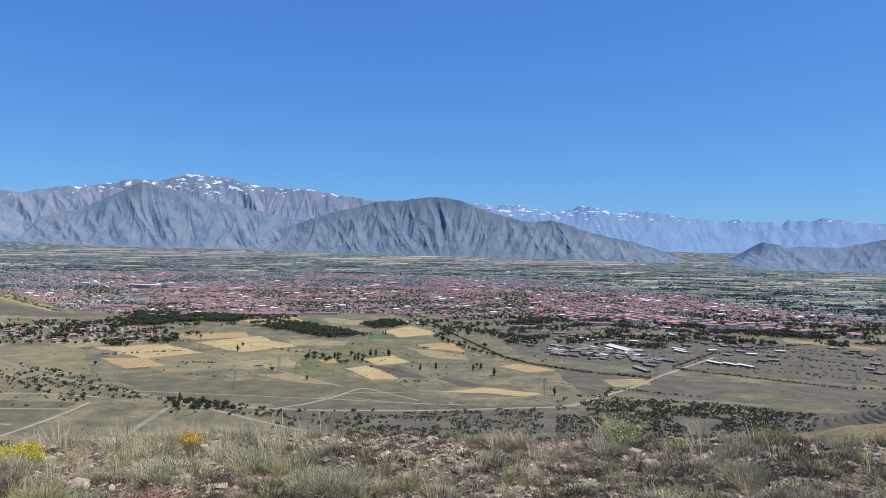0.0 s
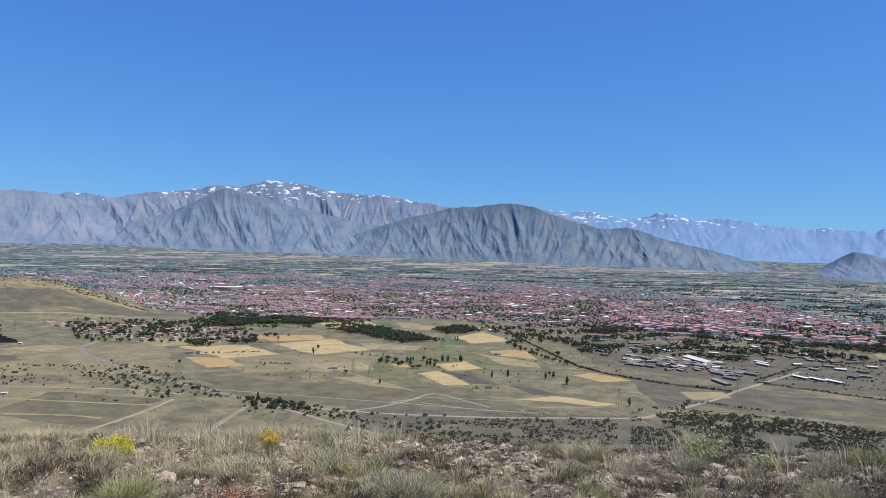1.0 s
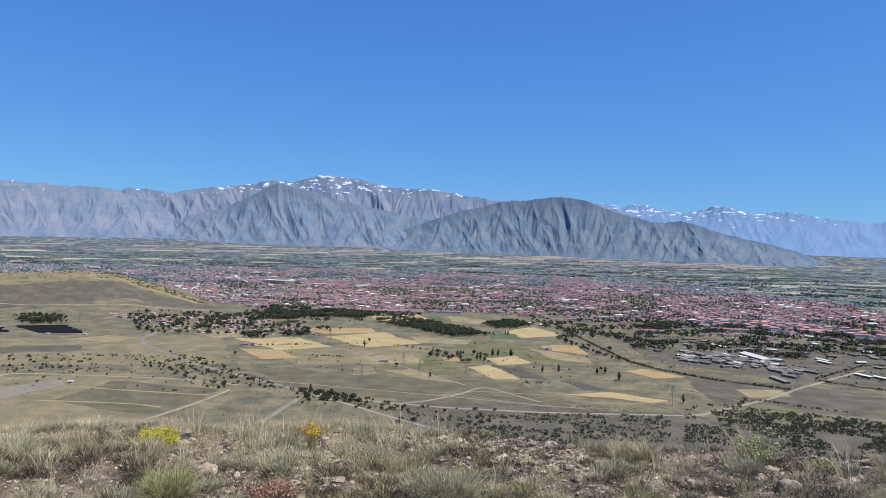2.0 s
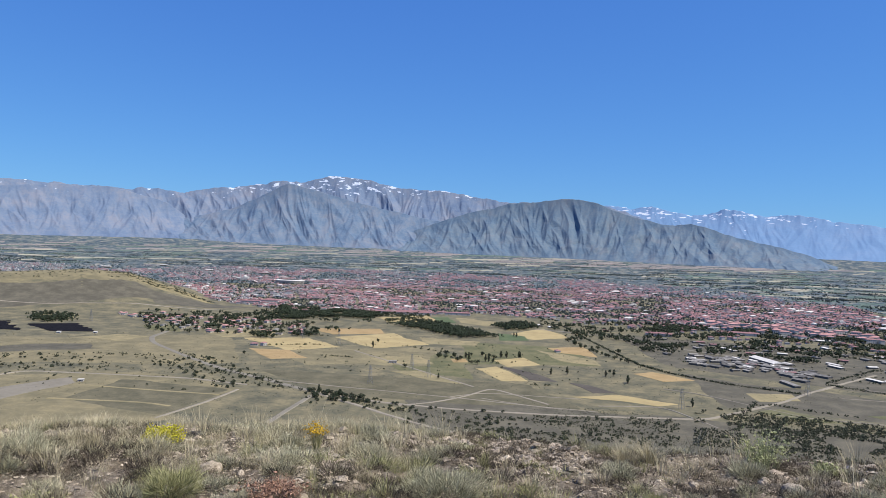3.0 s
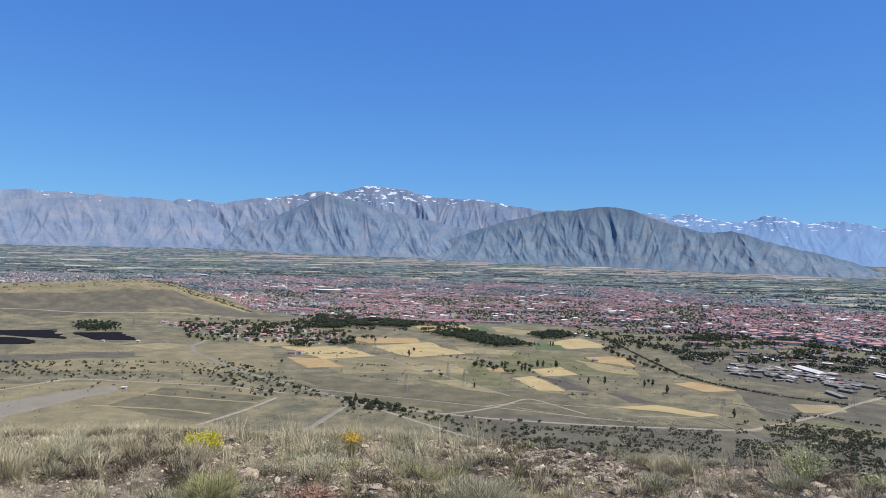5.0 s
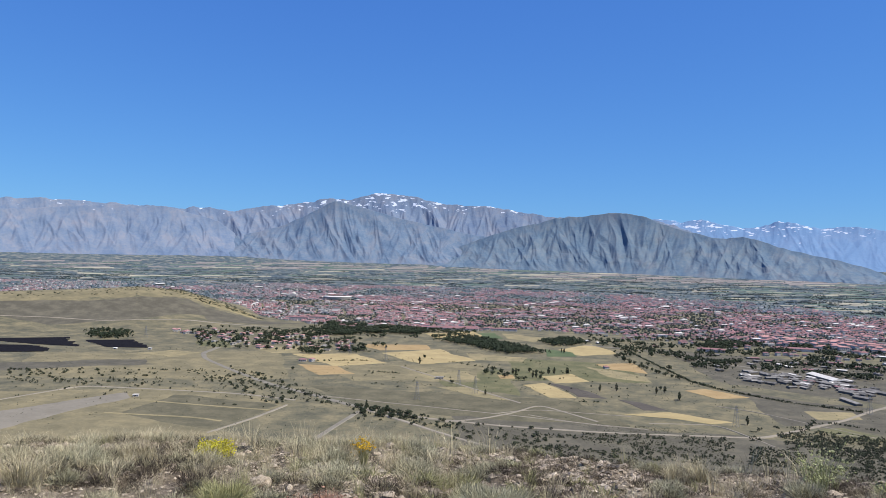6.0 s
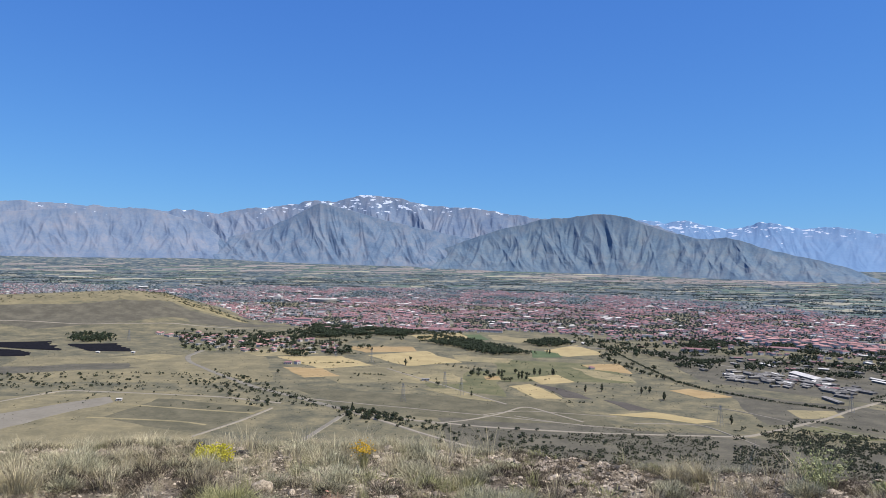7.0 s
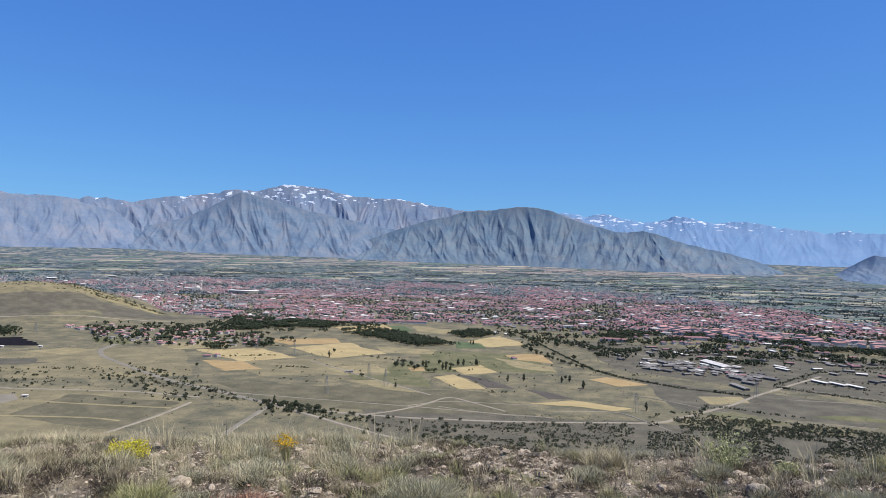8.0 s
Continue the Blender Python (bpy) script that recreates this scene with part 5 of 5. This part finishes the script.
stand("rubble", "fist-sized broken stones strewn on the hilltop", "gravel", PEBBLE, p[ok], 0.03, 0.085, 17, STONE)


def stone(b, r, w, h, seed, mat=None):
    bm = bmesh.new()
    bmesh.ops.create_icosphere(bm, subdivisions=3, radius=0.5)
    for v in bm.verts:
        k = 1 + 0.35 * (noise.noise(v.co * 2.2 + Vector((seed, 0, 0)))) + 0.12 * noise.noise(v.co * 7 + Vector((seed, 3, 0)))
        v.co = Vector((v.co.x * w * k, v.co.y * w * 0.7 * k, (v.co.z * h * 1.5 * k)))
    me = bpy.data.meshes.new("stone")
    bm.to_mesh(me)
    bm.free()
    me.materials.append(mat or STONE)
    ob = tagged(new("stone", me), "dark rock at the rim" if mat else "pale weathered stone half sunk in gravel", "stone", "stones on the hilltop")
    ob.matrix_basis = Matrix.Translation(at(b, r, h * 0.2)) @ pose(0, 0, 0, 0, 8, seed * 47)


for k, q in enumerate(((-26.4, 5.08, 0.15, 0.07), (-25.4, 5.35, 0.09, 0.05), (16.0, 5.64, 0.18, 0.08), (27.0, 6.93, 0.08, 0.06), (-27.5, 4.75, 0.07, 0.05), (-24.2, 4.9, 0.06, 0.04), (17.5, 5.2, 0.07, 0.05), (14.2, 5.9, 0.08, 0.05),
                       (-15.5, 5.9, 0.07, 0.04), (-3.4, 6.3, 0.09, 0.04), (9.5, 5.7, 0.07, 0.04), (1.5, 5.2, 0.06, 0.04), (22, 6.5, 0.07, 0.05), (-11, 5.6, 0.06, 0.04))):
    stone(*q, k + 1)
stone(-28.1, 6.5, 0.2, 0.05, 21, material("dark_rock", ((0.03, 0.026, 0.022), (0.08, 0.07, 0.06)), 14.0, bump=0.004))


def shrub(name, label, category, b, r, height, stems, wide, mat, seed, flowers=None, blossoms=0, leaves=0, width=0.007, upright=False):
    """A bushy plant: stems, and flower heads or leaves as parts of their own."""
    root = tagged(new(name), label, category)
    root.location = at(b, r)
    if upright:
        v, f = tuft(int(stems * 2.6), seed, wide / height * 0.28, wide / height * 0.75, width * 0.5, 0.3, 0.3)
    else:
        v, f = cushion(int(stems * 8), seed, 0.0045, wide / height * 0.66, 0.22)
    s = np_mesh("foliage", v * height, [f], [mat])
    s.parent = root
    tagged(s, kind="stuff")
    h = np.random.default_rng(seed)
    tips = (v.reshape(-1, 6, 3)[:, 4] if upright else v.reshape(-1, 4, 3)[:, 2]) * height
    if leaves:
        pick = tips[h.integers(0, len(tips), leaves)] * h.uniform(0.25, 1, (leaves, 1)) + h.normal(0, 0.012, (leaves, 3))
        lv, lf = clumps(pick, h.uniform(0.005, 0.013, leaves), seed)
        o = tagged(np_mesh("leaf_mass", lv, [lf], [mat]), kind="stuff")
        o.parent = root
    if flowers:
        pick = tips[np.argsort(-tips[:, 2])[:max(6, int(len(tips) * 0.6))]]
        pick = pick[h.integers(0, len(pick), blossoms)] + h.normal(0, 0.012, (blossoms, 3))
        fv, ff = clumps(pick, h.uniform(0.004, 0.009, blossoms), seed + 1)
        o = np_mesh("blossom", fv, [ff], [flowers])
        o.parent = root
        tagged(o, "small bright flower heads", kind="stuff")
    return root


shrub("flowering_bush", "low bush covered with bright yellow flowers", "bush", -30.0, 6.14, 0.22, 140, 0.30, FRESH, 401, YELLOW, 1100)
shrub("flowering_plant", "upright plant with orange-yellow flower heads", "plant", -18.9, 6.06, 0.25, 110, 0.10, FRESH, 402, ORANGE, 200, upright=True)
shrub("sage_cushion", "round grey sage cushion on gravel", "bush", -21.0, 5.85, 0.21, 420, 0.28, SAGE, 403, leaves=160)
shrub("broom_tuft", "large yellow-green broom tuft", "bush", -29.0, 4.55, 0.26, 460, 0.34, FRESH, 404)
shrub("spurge", "low rusty red dried spurge", "plant", -21.4, 4.42, 0.15, 240, 0.42, RUST, 405, leaves=500)
shrub("tall_shrub", "tall loose light green shrub at the rim", "shrub", 14.1, 6.56, 0.42, 60, 0.36, PALE_GREEN, 406, leaves=300, width=0.006, upright=True)
shrub("young_shrub", "small yellow-green shrub at the rim", "shrub", 18.0, 6.64, 0.23, 90, 0.22, PALE_GREEN, 407, leaves=240)
shrub("brown_cushion", "brown dried cushion plant", "plant", 16.5, 6.53, 0.16, 260, 0.26, DEAD, 408)
shrub("twiggy_shrub", "bare greyish twiggy shrub", "shrub", 4.5, 6.21, 0.22, 170, 0.22, DRY, 409, upright=True)
shrub("straw_tuft", "straw tuft with a few yellow-green stems", "grass", 6.3, 6.25, 0.25, 200, 0.24, DRY, 410, upright=True)
shrub("green_herb", "low fresh green herb", "plant", -37.6, 4.65, 0.12, 200, 0.38, FRESH, 411, leaves=300)
shrub("leafy_herb", "low leafy grey-green herb at the rim", "plant", -7.9, 6.35, 0.11, 120, 0.36, SAGE, 412, leaves=340)
shrub("sage_bush", "broad grey-green sage bush", "bush", -8.4, 4.55, 0.26, 520, 0.5, SAGE, 413)
shrub("sage_bush", "grey-green sage bush on gravel", "bush", 22.7, 5.54, 0.22, 420, 0.36, SAGE, 414)
shrub("broom_tuft", "yellow-green tuft at the rim", "bush", 24.6, 7.40, 0.24, 300, 0.42, FRESH, 415)
shrub("broom_tuft", "small yellow-green tuft among stones", "bush", 7.1, 4.77, 0.14, 160, 0.18, FRESH, 416)
shrub("straw_tuft", "leaning pale straw tuft beside sage", "grass", -42.3, 5.29, 0.26, 260, 0.32, DRY, 417, upright=True)
shrub("sage_bush", "broad grey sage bush at the rim", "bush", -39.1, 5.98, 0.24, 420, 0.56, SAGE, 418)
